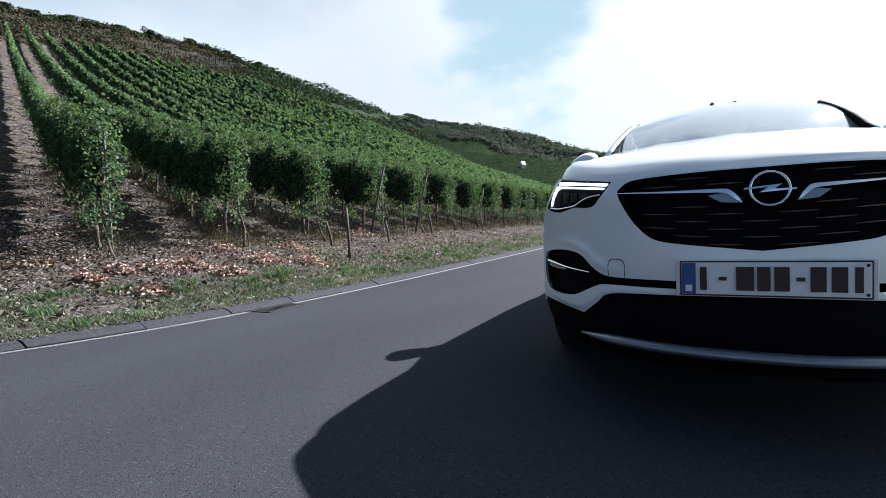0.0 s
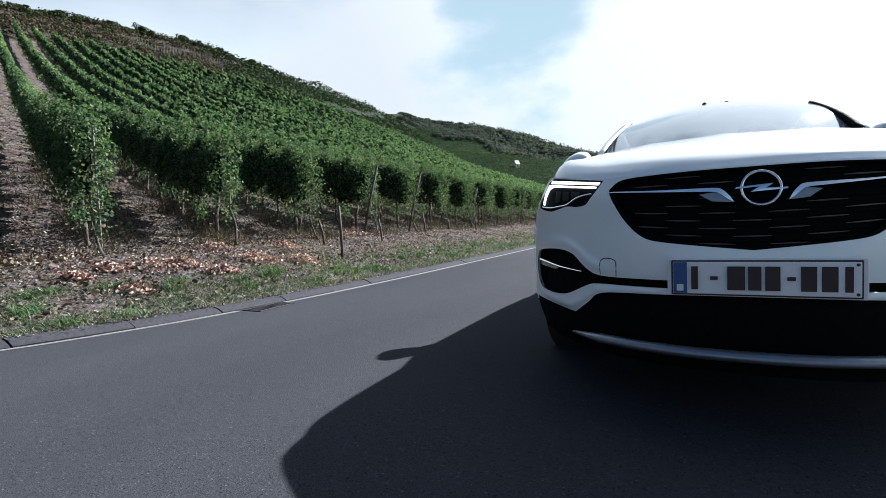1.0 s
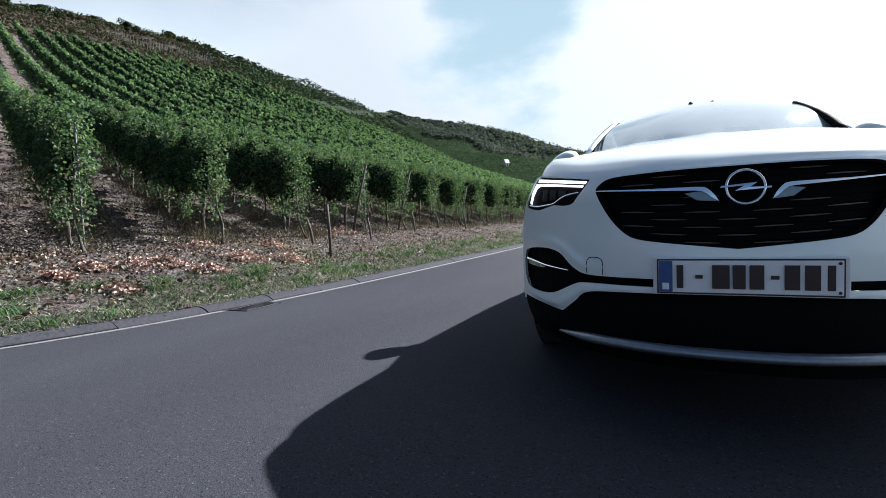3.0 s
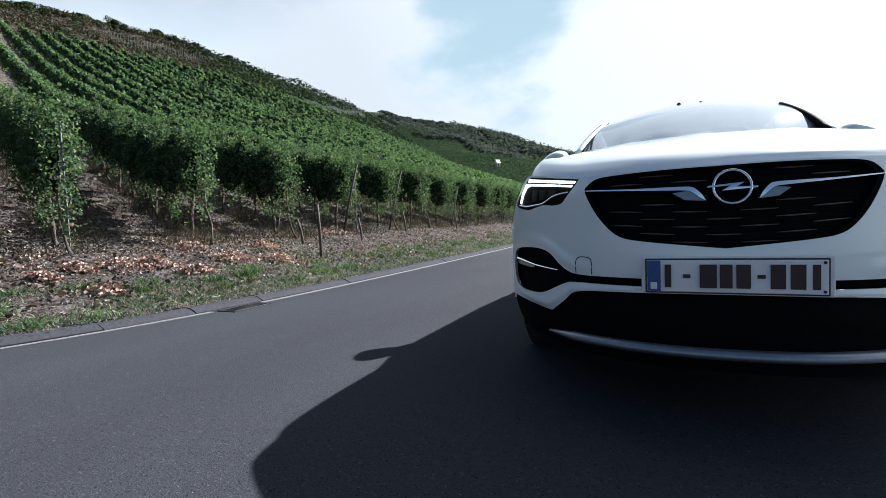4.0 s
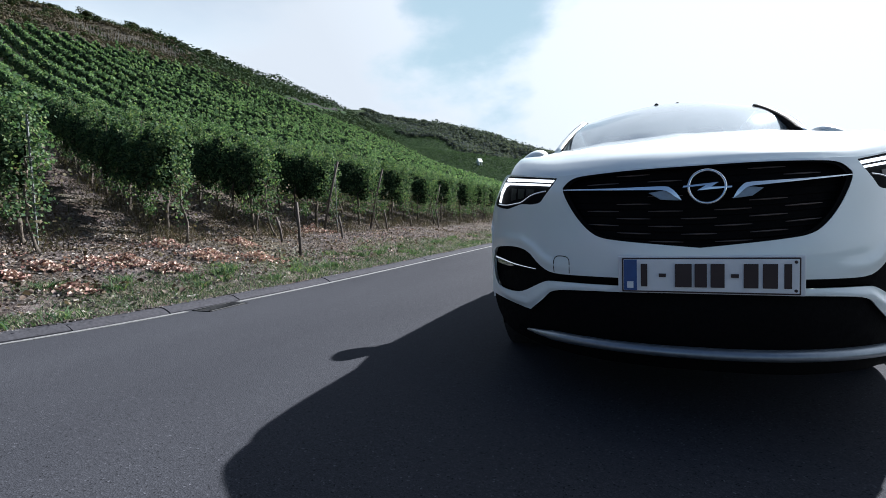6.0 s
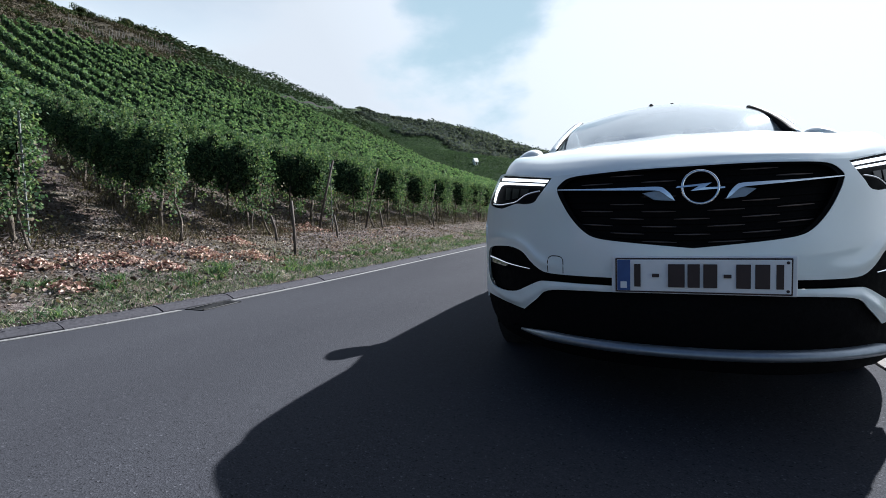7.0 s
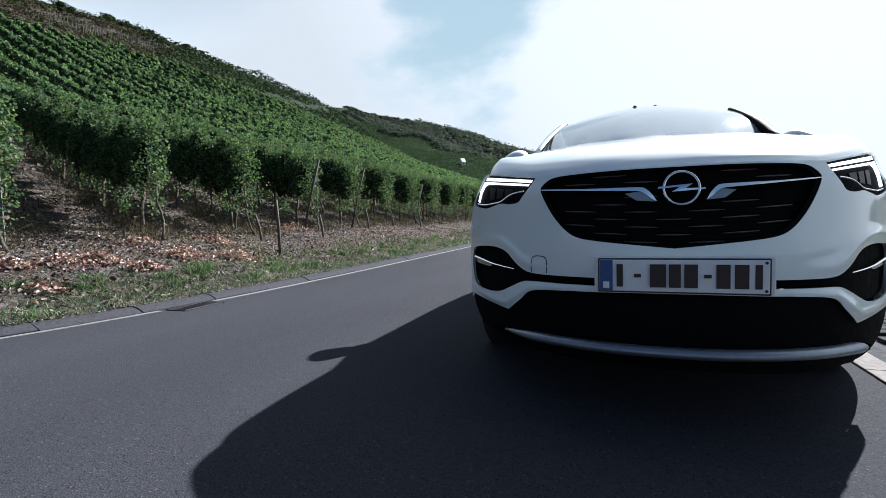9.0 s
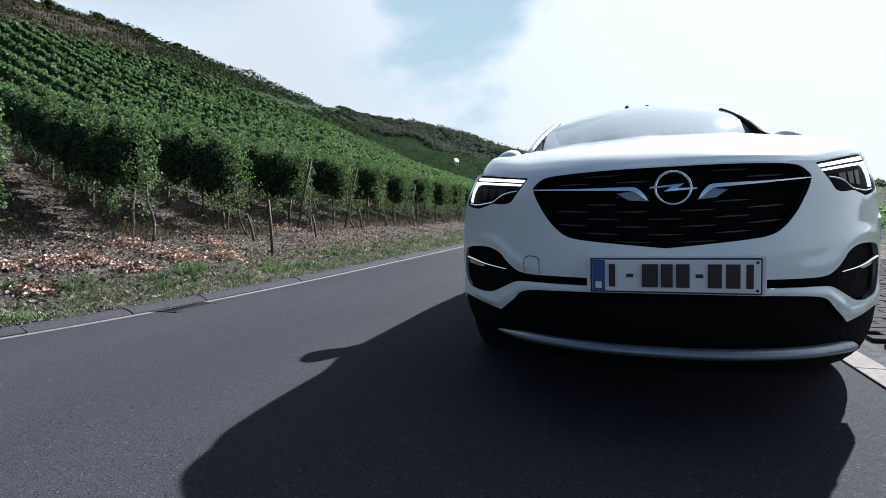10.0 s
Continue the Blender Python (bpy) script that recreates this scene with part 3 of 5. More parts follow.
def grapevine(seed, leaves=2150, end=False):
    r = np.random.default_rng(seed)
    root = new("grapevine")
    feet = [(0.78, 0.020), (-0.25, 0.040)] if end else [(0.0, 0.034)]
    for foot, wide in feet:
        bm = bmesh.new()
        x, y, pts = foot, 0.0, []
        for i in range(8):
            pts.append((x, y, -0.08 + i * 0.165))
            x += r.normal(0, 0.03) - (0.045 if foot > 0.5 else 0)
            y += r.normal(0, 0.026)
        gnarled(bm, pts, [wide * k for k in (1.5, 1.05, 0.9, 1.0, 0.85, 0.8, 0.7, 0.6)])
        for sgn in (-1, 1):
            tip = Vector(pts[-1])
            gnarled(bm, [tip, tip + Vector((sgn * 0.22, r.normal(0, 0.03), 0.12)), tip + Vector((sgn * 0.5, 0, 0.10))], [0.016, 0.012, 0.007], 5)
        part("trunk", bm, BARK, root, smooth=True)
    c, f = hedge_points(r, VINE_GAP + 0.25, leaves, per=24)
    c[:, 0] -= (VINE_GAP + 0.25) / 2
    if end:                                               # a leafy shoot trailing down the outer stem
        m = 260
        z = 0.2 + 1.75 * r.random(m) ** 0.75
        extra = np.stack([0.72 - 0.10 * z + r.normal(0, 0.07, m), r.normal(0, 0.09, m) * (0.6 + 0.4 * z), z], 1)
        c, f = np.vstack([c, extra]), np.vstack([f, np.tile([0.8, 0.2, 0.3], (m, 1))])
    v, q = leaf_cloud(r, c, f, 0.044, 0.75)
    mesh_part("foliage", mesh_of("foliage", v, q), LEAF, root)
    m = 170                                               # withered leaves and suckers low on the stem
    a = r.choice([foot for foot, wide in feet], m) + r.normal(0, 0.16, m)
    low = np.stack([a, r.normal(0, 0.15, m), 0.12 + 0.95 * r.random(m) ** 0.7], 1)
    v, q = leaf_cloud(r, low, np.tile([0.0, 0.0, 0.6], (m, 1)), 0.042, 0.9)
    mesh_part("withered_leaves", mesh_of("withered_leaves", v, q), WITHERED, root, "withered tan and olive leaves")
    v, q = shade_hull(VINE_GAP + 0.2 - 0.35 * end, 0.12, taper=end)
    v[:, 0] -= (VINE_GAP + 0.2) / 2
    mesh_part("inner_foliage", mesh_of("inner_foliage", v, q), INNER_SHADE, root)
    for k in range(3):                                    # a few canes that rise out of the wall
        bm = bmesh.new()
        a = r.uniform(-0.4, 0.4)
        gnarled(bm, [(a, 0, 1.15), (a + r.normal(0, 0.06), r.normal(0, 0.05), 1.7), (a + r.normal(0, 0.1), r.normal(0, 0.08), 2.15)], [0.007, 0.006, 0.003], 4)
        part("cane", bm, BARK, root)
    return tagged(root, "trellised grapevine with a gnarled trunk and dense green leaves", "grapevine", "grapevines in the near rows")


def stake(height, lean_x=0.0, lean_y=0.0, radius=0.03):
    root = new("stake")
    bm = bmesh.new()
    gnarled(bm, [(0, 0, -0.25), (lean_x * 0.5 + 0.008, lean_y * 0.5, height * 0.5), (lean_x, lean_y, height)], [radius, radius * 0.95, radius * 0.85], 8)
    part("pole", bm, STAKE, root, smooth=True)
    return root


def place_on_land(x, y, turn=0.0, dz=0.0):
    return pose(x, y, float(land(x, y)) + dz, 0, 0, turn)


def vineyard():
    base = [grapevine(11), grapevine(12), grapevine(13), grapevine(14)]
    ends = [grapevine(21, 2600, True), grapevine(22, 2600, True)]
    used = set()
    turn = math.degrees(math.atan2(-ROW_WAY[1], -ROW_WAY[0]))        # local +x faces the road end of the row
    for k in range(-2, 12):
        for i in range(VINE_COUNT):
            d = 0.35 + i * VINE_GAP + rng.normal(0, 0.08)
            x, y = ROW_X + ROW_WAY[0] * d, ROW_FIRST + ROW_STEP * k + ROW_WAY[1] * d
            pick = ends[(k + 5) % 2] if i == 0 else base[int(rng.integers(4))]
            m = place_on_land(x, y, turn + rng.normal(0, 4) + (180 if i and rng.random() < 0.5 else 0), -0.02)
            if pick.name in used:
                copy_thing(pick, m)
            else:
                pick.matrix_basis = m
                used.add(pick.name)
    # the rest of each row, coarser with distance
    for k in range(-2, 78):
        verts, faces, count = [], [], 0
        start = 0.35 + VINE_GAP * (VINE_COUNT - 0.5) if k < 12 else 0.0
        d = start
        while d < 77.5:
            x, y = ROW_X + ROW_WAY[0] * d, ROW_FIRST + ROW_STEP * k + ROW_WAY[1] * d
            r = math.hypot(x - EYE_X, y - EYE_Y)
            step, n, size = (1.5, 950, 0.078) if r < 24 else (2.0, 640, 0.112) if r < 45 else (3.0, 300, 0.21) if r < 80 else (4.0, 150, 0.35)
            c, f = hedge_points(rng, step + 0.3, n, per=16 if r < 45 else 12, ball=0.13 if r < 45 else 0.16)
            wx = x + ROW_WAY[0] * c[:, 0] + ROW_SIDE[0] * c[:, 1]
            wy = y + ROW_WAY[1] * c[:, 0] + ROW_SIDE[1] * c[:, 1]
            w = np.stack([wx, wy, land(x + ROW_WAY[0] * c[:, 0], y + ROW_WAY[1] * c[:, 0]) + c[:, 2]], 1)
            g = np.stack([ROW_WAY[0] * f[:, 0] + ROW_SIDE[0] * f[:, 1], ROW_WAY[1] * f[:, 0] + ROW_SIDE[1] * f[:, 1], f[:, 2]], 1)
            v, q = quad_cloud(rng, w, g, size)
            verts.append(v), faces.append(q + count)
            count += len(v)
            d += step
        v, q = shade_hull(77.5 - start, 0.6 if k < 20 else 1.0)
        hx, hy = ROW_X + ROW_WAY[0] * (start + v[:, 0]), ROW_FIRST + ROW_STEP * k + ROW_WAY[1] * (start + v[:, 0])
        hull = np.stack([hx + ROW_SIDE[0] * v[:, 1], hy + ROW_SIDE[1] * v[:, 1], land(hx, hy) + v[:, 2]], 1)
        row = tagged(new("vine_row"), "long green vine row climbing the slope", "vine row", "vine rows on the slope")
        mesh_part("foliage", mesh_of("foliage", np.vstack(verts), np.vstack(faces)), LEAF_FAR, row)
        mesh_part("inner_foliage", mesh_of("inner_foliage", hull, q), INNER_SHADE, row)
        # stems and stakes that show under the leaves near the road
        if k < 40:
            bm = bmesh.new()
            d = start
            while d < (14 if k >= 12 else 26):
                x, y = ROW_X + ROW_WAY[0] * d, ROW_FIRST + ROW_STEP * k + ROW_WAY[1] * d
                z = float(land(x, y))
                gnarled(bm, [(x, y, z - 0.1), (x + rng.normal(0, 0.05), y + rng.normal(0, 0.05), z + 0.45), (x + rng.normal(0, 0.06), y, z + 0.95)], [0.035, 0.028, 0.02], 5)
                d += VINE_GAP
            tagged(part("stems", bm, BARK, row), kind="stuff")


def end_posts():
    """Leaning row-end posts and loose stakes."""
    posts = [(-7.80, 8.52, 1.80, 0.60, 0.0), (-7.86, 10.95, 1.80, 0.58, 0.0), (-8.0, 16.2, 1.6, 0.35, 0.1), (-7.9, 22.6, 1.6, 0.30, -0.1), (-8.05, 29.5, 1.6, 0.4, 0.1)]
    for x, y, h, lx, ly in posts:
        ob = stake(h, lx, ly, 0.032)
        ob.matrix_basis = place_on_land(x, y)
        tagged(ob, "weathered wooden row-end post leaning in the vines", "post", "row-end posts")
    for k in (0, 3):
        ob = new("trellis_post")
        bm = bmesh.new()
        box(bm, -0.011, 0.011, -0.009, 0.009, -0.3, 1.78 + 0.05 * (k % 3), 0.003)
        part("profile", bm, ZINC, ob)
        for z in (0.75, 1.2, 1.65):
            bm = bmesh.new()
            box(bm, -0.020, 0.020, -0.006, 0.016, z, z + 0.03, 0.004)
            part("wire_clip", bm, ZINC, ob)
        ob.matrix_basis = place_on_land(ROW_X + 0.34, ROW_FIRST + ROW_STEP * k - 0.10, 20)
        tagged(ob, "slim pale galvanised trellis post at a row end", "trellis post", "trellis posts")
    for x, y, h, lx, ly in ((-5.42, 4.7, 0.90, -0.03, 0.0), (-6.6, 5.68, 0.50, -0.12, -0.04), (-6.37, 7.37, 0.52, -0.09, 0.0), (-8.4, 6.83, 0.50, 0.14, 0.0), (-6.95, 10.52, 0.6, -0.1, 0.0), (-6.77, 13.95, 0.62, -0.09, 0.0)):
        ob = stake(h, lx, ly, 0.026)
        ob.matrix_basis = place_on_land(x, y)
        tagged(ob, "short dark stake leaning at the foot of the vines", "stake", "loose stakes")


vineyard()
end_posts()

# ---------------------------------------------------------------- the car
def paint_material():
    m, nt, p = bare("white_car_paint")
    nt.links.new(ramp(nt, noise_of(nt, 3.0, 4), [(0.3, (0.72, 0.785, 0.80)), (0.7, (0.76, 0.82, 0.835))]), p.inputs["Base Color"])
    p.inputs["Roughness"].default_value = 0.42
    p.inputs["Coat Weight"].default_value, p.inputs["Coat Roughness"].default_value = 1.0, 0.04
    dust = noise_of(nt, 55, 6, 0.7)
    nt.links.new(spread(nt, dust, 0.4, 0.8, 0.03, 0.16), p.inputs["Coat Roughness"])
    return m


def glass_material(name, tint, gloss, floor=0.0):
    m, nt, p = bare(name)
    p.inputs["Base Color"].default_value = (*tint, 1)
    p.inputs["Transmission Weight"].default_value, p.inputs["Roughness"].default_value, p.inputs["IOR"].default_value = 1.0, 0.02, 1.02
    g = nt.nodes.new("ShaderNodeBsdfGlossy")
    g.inputs["Roughness"].default_value = 0.05
    g.inputs["Color"].default_value = (0.9, 0.96, 1.0, 1)
    # pale diffuse share stands in for bright sky reflected in the glass
    d = nt.nodes.new("ShaderNodeBsdfDiffuse")
    d.inputs["Color"].default_value = (0.55, 0.58, 0.60, 1)
    sky_veil = nt.nodes.new("ShaderNodeMixShader")
    nt.links.new(spread(nt, noise_of(nt, 4, 5), 0.3, 0.7, 0.30, 0.42), sky_veil.inputs[0])
    nt.links.new(g.outputs[0], sky_veil.inputs[1]), nt.links.new(d.outputs[0], sky_veil.inputs[2])
    f = nt.nodes.new("ShaderNodeFresnel")
    f.inputs["IOR"].default_value = gloss
    s = nt.nodes.new("ShaderNodeMixShader")
    nt.links.new(spread(nt, f.outputs[0], 0.0, 1.0, floor, 1.0), s.inputs[0])
    nt.links.new(p.outputs[0], s.inputs[1]), nt.links.new(sky_veil.outputs[0], s.inputs[2])
    nt.links.new(s.outputs[0], nt.nodes["Material Output"].inputs[0])
    return m


def lamp_material():
    m, nt, p = bare("daytime_light")
    p.inputs["Base Color"].default_value = (0.9, 0.93, 0.95, 1)
    p.inputs["Roughness"].default_value = 0.2
    p.inputs["Emission Color"].default_value, p.inputs["Emission Strength"].default_value = (0.95, 0.98, 1.0, 1), 0.55
    return m


PAINT = paint_material()
BLACK = plain("gloss_black", (0.006, 0.006, 0.007), 0.22, 0, 0.2, 40)
CLAD = plain("black_plastic", (0.0045, 0.0045, 0.005), 0.75, 0, 0.25, 120, 0.15, spec=0.03)
CHROME = plain("chrome", (0.72, 0.74, 0.77), 0.12, 1.0, 0.04, 20)
SATIN = plain("satin_silver", (0.21, 0.24, 0.28), 0.38, 0.75, 0.1, 50)
DARK_CHROME = plain("dark_chrome", (0.17, 0.135, 0.12), 0.5, 0.7, 0.1, 50)
RUBBER = plain("tyre_rubber", (0.014, 0.014, 0.014), 0.85, 0, 0.3, 60, 0.5)
PLATE_WHITE = plain("plate_white", (0.70, 0.71, 0.74), 0.45, 0, 0.05, 20)
PLATE_BLUE = plain("plate_blue", (0.025, 0.075, 0.24), 0.4, 0, 0.1, 30)
PLATE_INK = plain("plate_ink", (0.022, 0.010, 0.012), 0.5, 0, 0.2, 30)
HEAD_LAMP = lamp_material()
LAMP_BLACK = plain("lamp_black", (0.007, 0.007, 0.008), 0.7, 0, 0.2, 40, spec=0.03)
REFLECTOR = plain("dark_reflector", (0.014, 0.015, 0.018), 0.4, 0.0, 0.3, 60, spec=0.12)
LENS = plain("lamp_reflector", (0.35, 0.37, 0.40), 0.15, 0.9, 0.1, 40)
WINDSCREEN = glass_material("windscreen_glass", (0.80, 0.86, 0.86), 2.2, 0.66)
SIDE_GLASS = glass_material("side_glass", (0.2, 0.22, 0.22), 1.6)
TRIM = plain("cabin_trim", (0.10, 0.10, 0.105), 0.8, 0, 0.2, 60, 0.3)

FACE_Z = [0.20, 0.30, 0.37, 0.415, 0.455, 0.49, 0.55, 0.64, 0.72, 0.85, 0.95, 1.05]
FACE_Y = [0.0, -0.03, -0.028, -0.050, -0.026, -0.030, -0.035, -0.03, -0.015, 0.0, 0.045, 0.10]


def smooth_z(z):
    return sum(np.interp(z + d, FACE_Z, FACE_Y) for d in (-0.03, -0.015, 0, 0.015, 0.03)) / 5


LOW_EDGE = [(-0.876, 0.432), (-0.80, 0.409), (-0.70, 0.394), (-0.630, 0.391), (-0.572, 0.432), (-0.515, 0.470), (-0.40, 0.481), (-0.26, 0.486)]
HIGH_EDGE = [(-0.862, 0.652), (-0.76, 0.664), (-0.66, 0.655), (-0.60, 0.628), (-0.555, 0.590), (-0.505, 0.565), (-0.40, 0.556)]


def crease(x, z, edge, high, wide):
    """Height of a soft pressed ridge along a line of the bumper, dying out at its ends."""
    best, at = 9.0, 0.0
    for i, ((ax, az), (bx, bz)) in enumerate(zip(edge, edge[1:])):
        dx, dz = bx - ax, bz - az
        t = min(1.0, max(0.0, ((x - ax) * dx + (z - az) * dz) / (dx * dx + dz * dz)))
        d = math.hypot(x - ax - t * dx, z - az - t * dz)
        if d < best:
            best, at = d, (i + t) / (len(edge) - 1)
    return high * math.exp(-(best / wide) ** 2) * min(1.0, 0.1 + 4 * min(at, 1 - at))


def face_y(x, z):
    """Depth of the car's front, which bows back towards its corners, with pressed creases round the fog lamps."""
    y = 0.03 + 0.78 * abs(x) ** 2.6 + smooth_z(z)
    if 0.36 < z < 0.72 and abs(x) > 0.2:
        y -= crease(-abs(x), z, LOW_EDGE, 0.018, 0.012) + crease(-abs(x), z, HIGH_EDGE, 0.014, 0.018)
    return y


def settle(x, y=0.0):
    """The offside corner of the nose tucks in a little."""
    return x * (1 - 0.075 * float(sstep(0.30, 0.85, x)) * (1 - float(sstep(0.9, 1.8, y)))) if x > 0 else x


def curve_through(points, per=5, closed=True):
    """A smooth line through the points (Catmull-Rom); a point repeated is a sharp corner."""
    pts = [Vector((*p, 0)[:3]) for p in points]
    n, out = len(pts), []
    for i in range(n if closed else n - 1):
        g = (lambda k: pts[k % n]) if closed else (lambda k: pts[min(max(k, 0), n - 1)])
        a, b, c, d = g(i - 1), g(i), g(i + 1), g(i + 2)
        if (c - b).length < 1e-6:
            continue
        a = b if (b - a).length < 1e-6 else a
        d = c if (d - c).length < 1e-6 else d
        for s in range(per):
            t = s / per
            q = 0.5 * ((2 * b) + (c - a) * t + (2 * a - 5 * b + 4 * c - d) * t * t + (3 * b - a - 3 * c + d) * t ** 3)
            out.append((q.x, q.y))
    if not closed:
        out.append((pts[-1].x, pts[-1].y))
    return out


def inside(px, py, poly):
    poly = np.asarray(poly)
    x0, y0 = poly[:, 0], poly[:, 1]
    x1, y1 = np.roll(x0, -1), np.roll(y0, -1)
    hit = ((y0[None] > py[:, None]) != (y1[None] > py[:, None])) & (px[:, None] < (x1 - x0)[None] * (py[:, None] - y0[None]) / (y1 - y0 + 1e-12)[None] + x0[None])
    return hit.sum(1) % 2 == 1


def sheet(outline, holes, to3d, back, gap=0.03, thick=0.02):
    """A curved panel: the outline less its holes, meshed and laid by to3d, with a turned-in edge along back."""
    from mathutils.geometry import delaunay_2d_cdt
    loops = [outline, *holes]
    pts, edges = [], []
    for loop in loops:
        k = len(pts)
        pts += [Vector(p) for p in loop]
        edges += [(k + i, k + (i + 1) % len(loop)) for i in range(len(loop))]
    lo, hi = np.min(outline, 0), np.max(outline, 0)
    gx, gy = np.meshgrid(np.arange(lo[0] + gap / 2, hi[0], gap), np.arange(lo[1] + gap / 2, hi[1], gap))
    gx, gy = gx.ravel(), gy.ravel()
    keep = inside(gx, gy, outline)
    for h in holes:
        keep &= ~inside(gx, gy, h)
    rim = np.array([tuple(p) for p in pts])
    near = np.min(np.hypot(gx[:, None] - rim[None, :, 0], gy[:, None] - rim[None, :, 1]), 1) if len(gx) else np.zeros(0)
    keep &= near > gap * 0.35
    pts += [Vector((a, b)) for a, b in zip(gx[keep], gy[keep])]
    v2, e2, f2, *_ = delaunay_2d_cdt(pts, edges, [], 0, 1e-6)
    cen = np.array([np.mean([v2[i] for i in f], axis=0) for f in f2])
    ok = inside(cen[:, 0], cen[:, 1], outline)
    for h in holes:
        ok &= ~inside(cen[:, 0], cen[:, 1], h)
    faces = [tuple(f) for f, good in zip(f2, ok) if good]
    bm = bmesh.new()
    vs = [bm.verts.new(to3d(v.x, v.y)) for v in v2]
    for f in faces:
        bm.faces.new([vs[i] for i in f])
    way = Vector(back) * thick
    if thick:
        for e in [e for e in bm.edges if len(e.link_faces) == 1]:
            a, b = (bm.verts.new(e.verts[0].co), bm.verts.new(e.verts[1].co))
            bm.faces.new((a, b, bm.verts.new(b.co + way), bm.verts.new(a.co + way)))
    bmesh.ops.delete(bm, geom=[v for v in bm.verts if not v.link_faces], context="VERTS")
    return bm


def front_sheet(outline, holes=(), off=0.0, gap=0.03, thick=0.02):
    return sheet(outline, list(holes), lambda x, z: Vector((settle(x), face_y(x, z) + off, z)), (0, 1, 0), gap, thick)


def mirrored(half):
    """A full outline from its left half, listed from the top centre to the bottom centre."""
    return half + [(-x, z) for x, z in half[::-1]]


def flip(poly):
    return [(-x, z) for x, z in poly[::-1]]


def tube(points, radius, sides=8, flat=1.0):
    """A bar along the points; radius may be a list, flat squeezes it in depth."""
    bm = bmesh.new()
    rad = radius if isinstance(radius, (list, tuple)) else [radius] * len(points)
    rings = []
    for i, p in enumerate(points):
        t = (Vector(points[min(i + 1, len(points) - 1)]) - Vector(points[max(i - 1, 0)])).normalized()
        out = t.cross(Vector((0, 0, 1))).normalized()
        up = out.cross(t)
        rings.append([bm.verts.new(Vector(p) + (out * math.cos(a) * flat + up * math.sin(a)) * rad[i]) for a in [2 * math.pi * k / sides for k in range(sides)]])
    for a, b in zip(rings, rings[1:]):
        for k in range(sides):
            bm.faces.new((a[k], a[(k + 1) % sides], b[(k + 1) % sides], b[k]))
    bm.faces.new(rings[0][::-1]), bm.faces.new(rings[-1])
    bmesh.ops.recalc_face_normals(bm, faces=bm.faces)
    return bm


def patch(fn, nu, nv):
    """A grid surface fn(u, v), u and v from 0 to 1."""
    bm = bmesh.new()
    g = [[bm.verts.new(fn(i / nu, j / nv)) for j in range(nv + 1)] for i in range(nu + 1)]
    for i in range(nu):
        for j in range(nv):
            bm.faces.new((g[i][j], g[i + 1][j], g[i + 1][j + 1], g[i][j + 1]))
    return bm


CREST_Y = [0.05, 0.12, 0.22, 0.40, 0.70, 1.00, 1.30, 1.55, 1.80]
CREST_Z = [0.912, 0.960, 1.006, 1.056, 1.108, 1.155, 1.198, 1.226, 1.245]


def top_z(x, y):
    """Height of bonnet and wings over the plan."""
    c = sum(np.interp(y + d, CREST_Y, CREST_Z) for d in (-0.05, 0, 0.05)) / 3
    a = abs(x)
    ridge = 0.004 * math.exp(-((a - 0.36) / 0.06) ** 2) + 0.006 * math.exp(-(a / 0.05) ** 2)
    z = c - 0.115 * a * a + ridge * float(sstep(0.2, 0.7, y)) - 6.0 * max(0.0, a - 0.775) ** 1.6
    lip = 0.914 + 0.040 * float(sstep(0.45, 0.76, a))
    q = y - face_y(x, 0.93) - 0.006
    nose = lip + float(np.interp(q, [0.0, 0.015, 0.035, 0.07, 0.12, 0.20, 0.33, 0.5], [0.0, 0.019, 0.036, 0.059, 0.081, 0.105, 0.130, 0.15]))
    w = float(sstep(0.08, 0.42, q))
    new_z = nose * (1 - w) + z * w
    rim = lip + (z - lip) * float(sstep(-0.05, 0.30, y - face_y(x, 0.93) - 0.012)) ** 0.75
    m = float(sstep(0.70, 0.79, a))                       # the wings fall away from the bonnet's roll
    return new_z * (1 - m) + rim * m


GRILLE_HALF = [(0.0, 0.912), (-0.16, 0.912), (-0.30, 0.909), (-0.405, 0.902), (-0.448, 0.876), (-0.456, 0.852), (-0.430, 0.795), (-0.395, 0.740), (-0.352, 0.694), (-0.310, 0.671), (-0.24, 0.659), (-0.13, 0.647), (0.0, 0.634)]
HEAD_LIGHT = [(-0.848, 0.832), (-0.820, 0.885), (-0.778, 0.942), (-0.752, 0.953), (-0.752, 0.953), (-0.482, 0.908), (-0.482, 0.908), (-0.503, 0.879), (-0.537, 0.840), (-0.560, 0.815), (-0.604, 0.809), (-0.654, 0.814), (-0.704, 0.805), (-0.756, 0.797), (-0.828, 0.811)]
FOG_HALF = [(0.0, 0.528), (-0.36, 0.528), (-0.49, 0.530), (-0.54, 0.545), (-0.58, 0.574), (-0.613, 0.604), (-0.655, 0.621), (-0.722, 0.627), (-0.825, 0.617), (-0.857, 0.590), (-0.866, 0.520), (-0.855, 0.462), (-0.815, 0.430), (-0.733, 0.423), (-0.660, 0.433), (-0.598, 0.462), (-0.545, 0.488), (-0.503, 0.496), (-0.36, 0.498), (0.0, 0.498)]
SKIN_HALF = [(0.0, 0.917), (-0.25, 0.917), (-0.43, 0.915), (-0.49, 0.917), (-0.62, 0.938), (-0.748, 0.960), (-0.79, 0.943), (-0.83, 0.878), (-0.870, 0.80), (-0.885, 0.73), (-0.886, 0.60), (-0.884, 0.383), (-0.884, 0.383), (-0.755, 0.375), (-0.613, 0.363), (-0.613, 0.363), (-0.548, 0.418), (-0.495, 0.460), (-0.367, 0.473), (0.0, 0.481)]
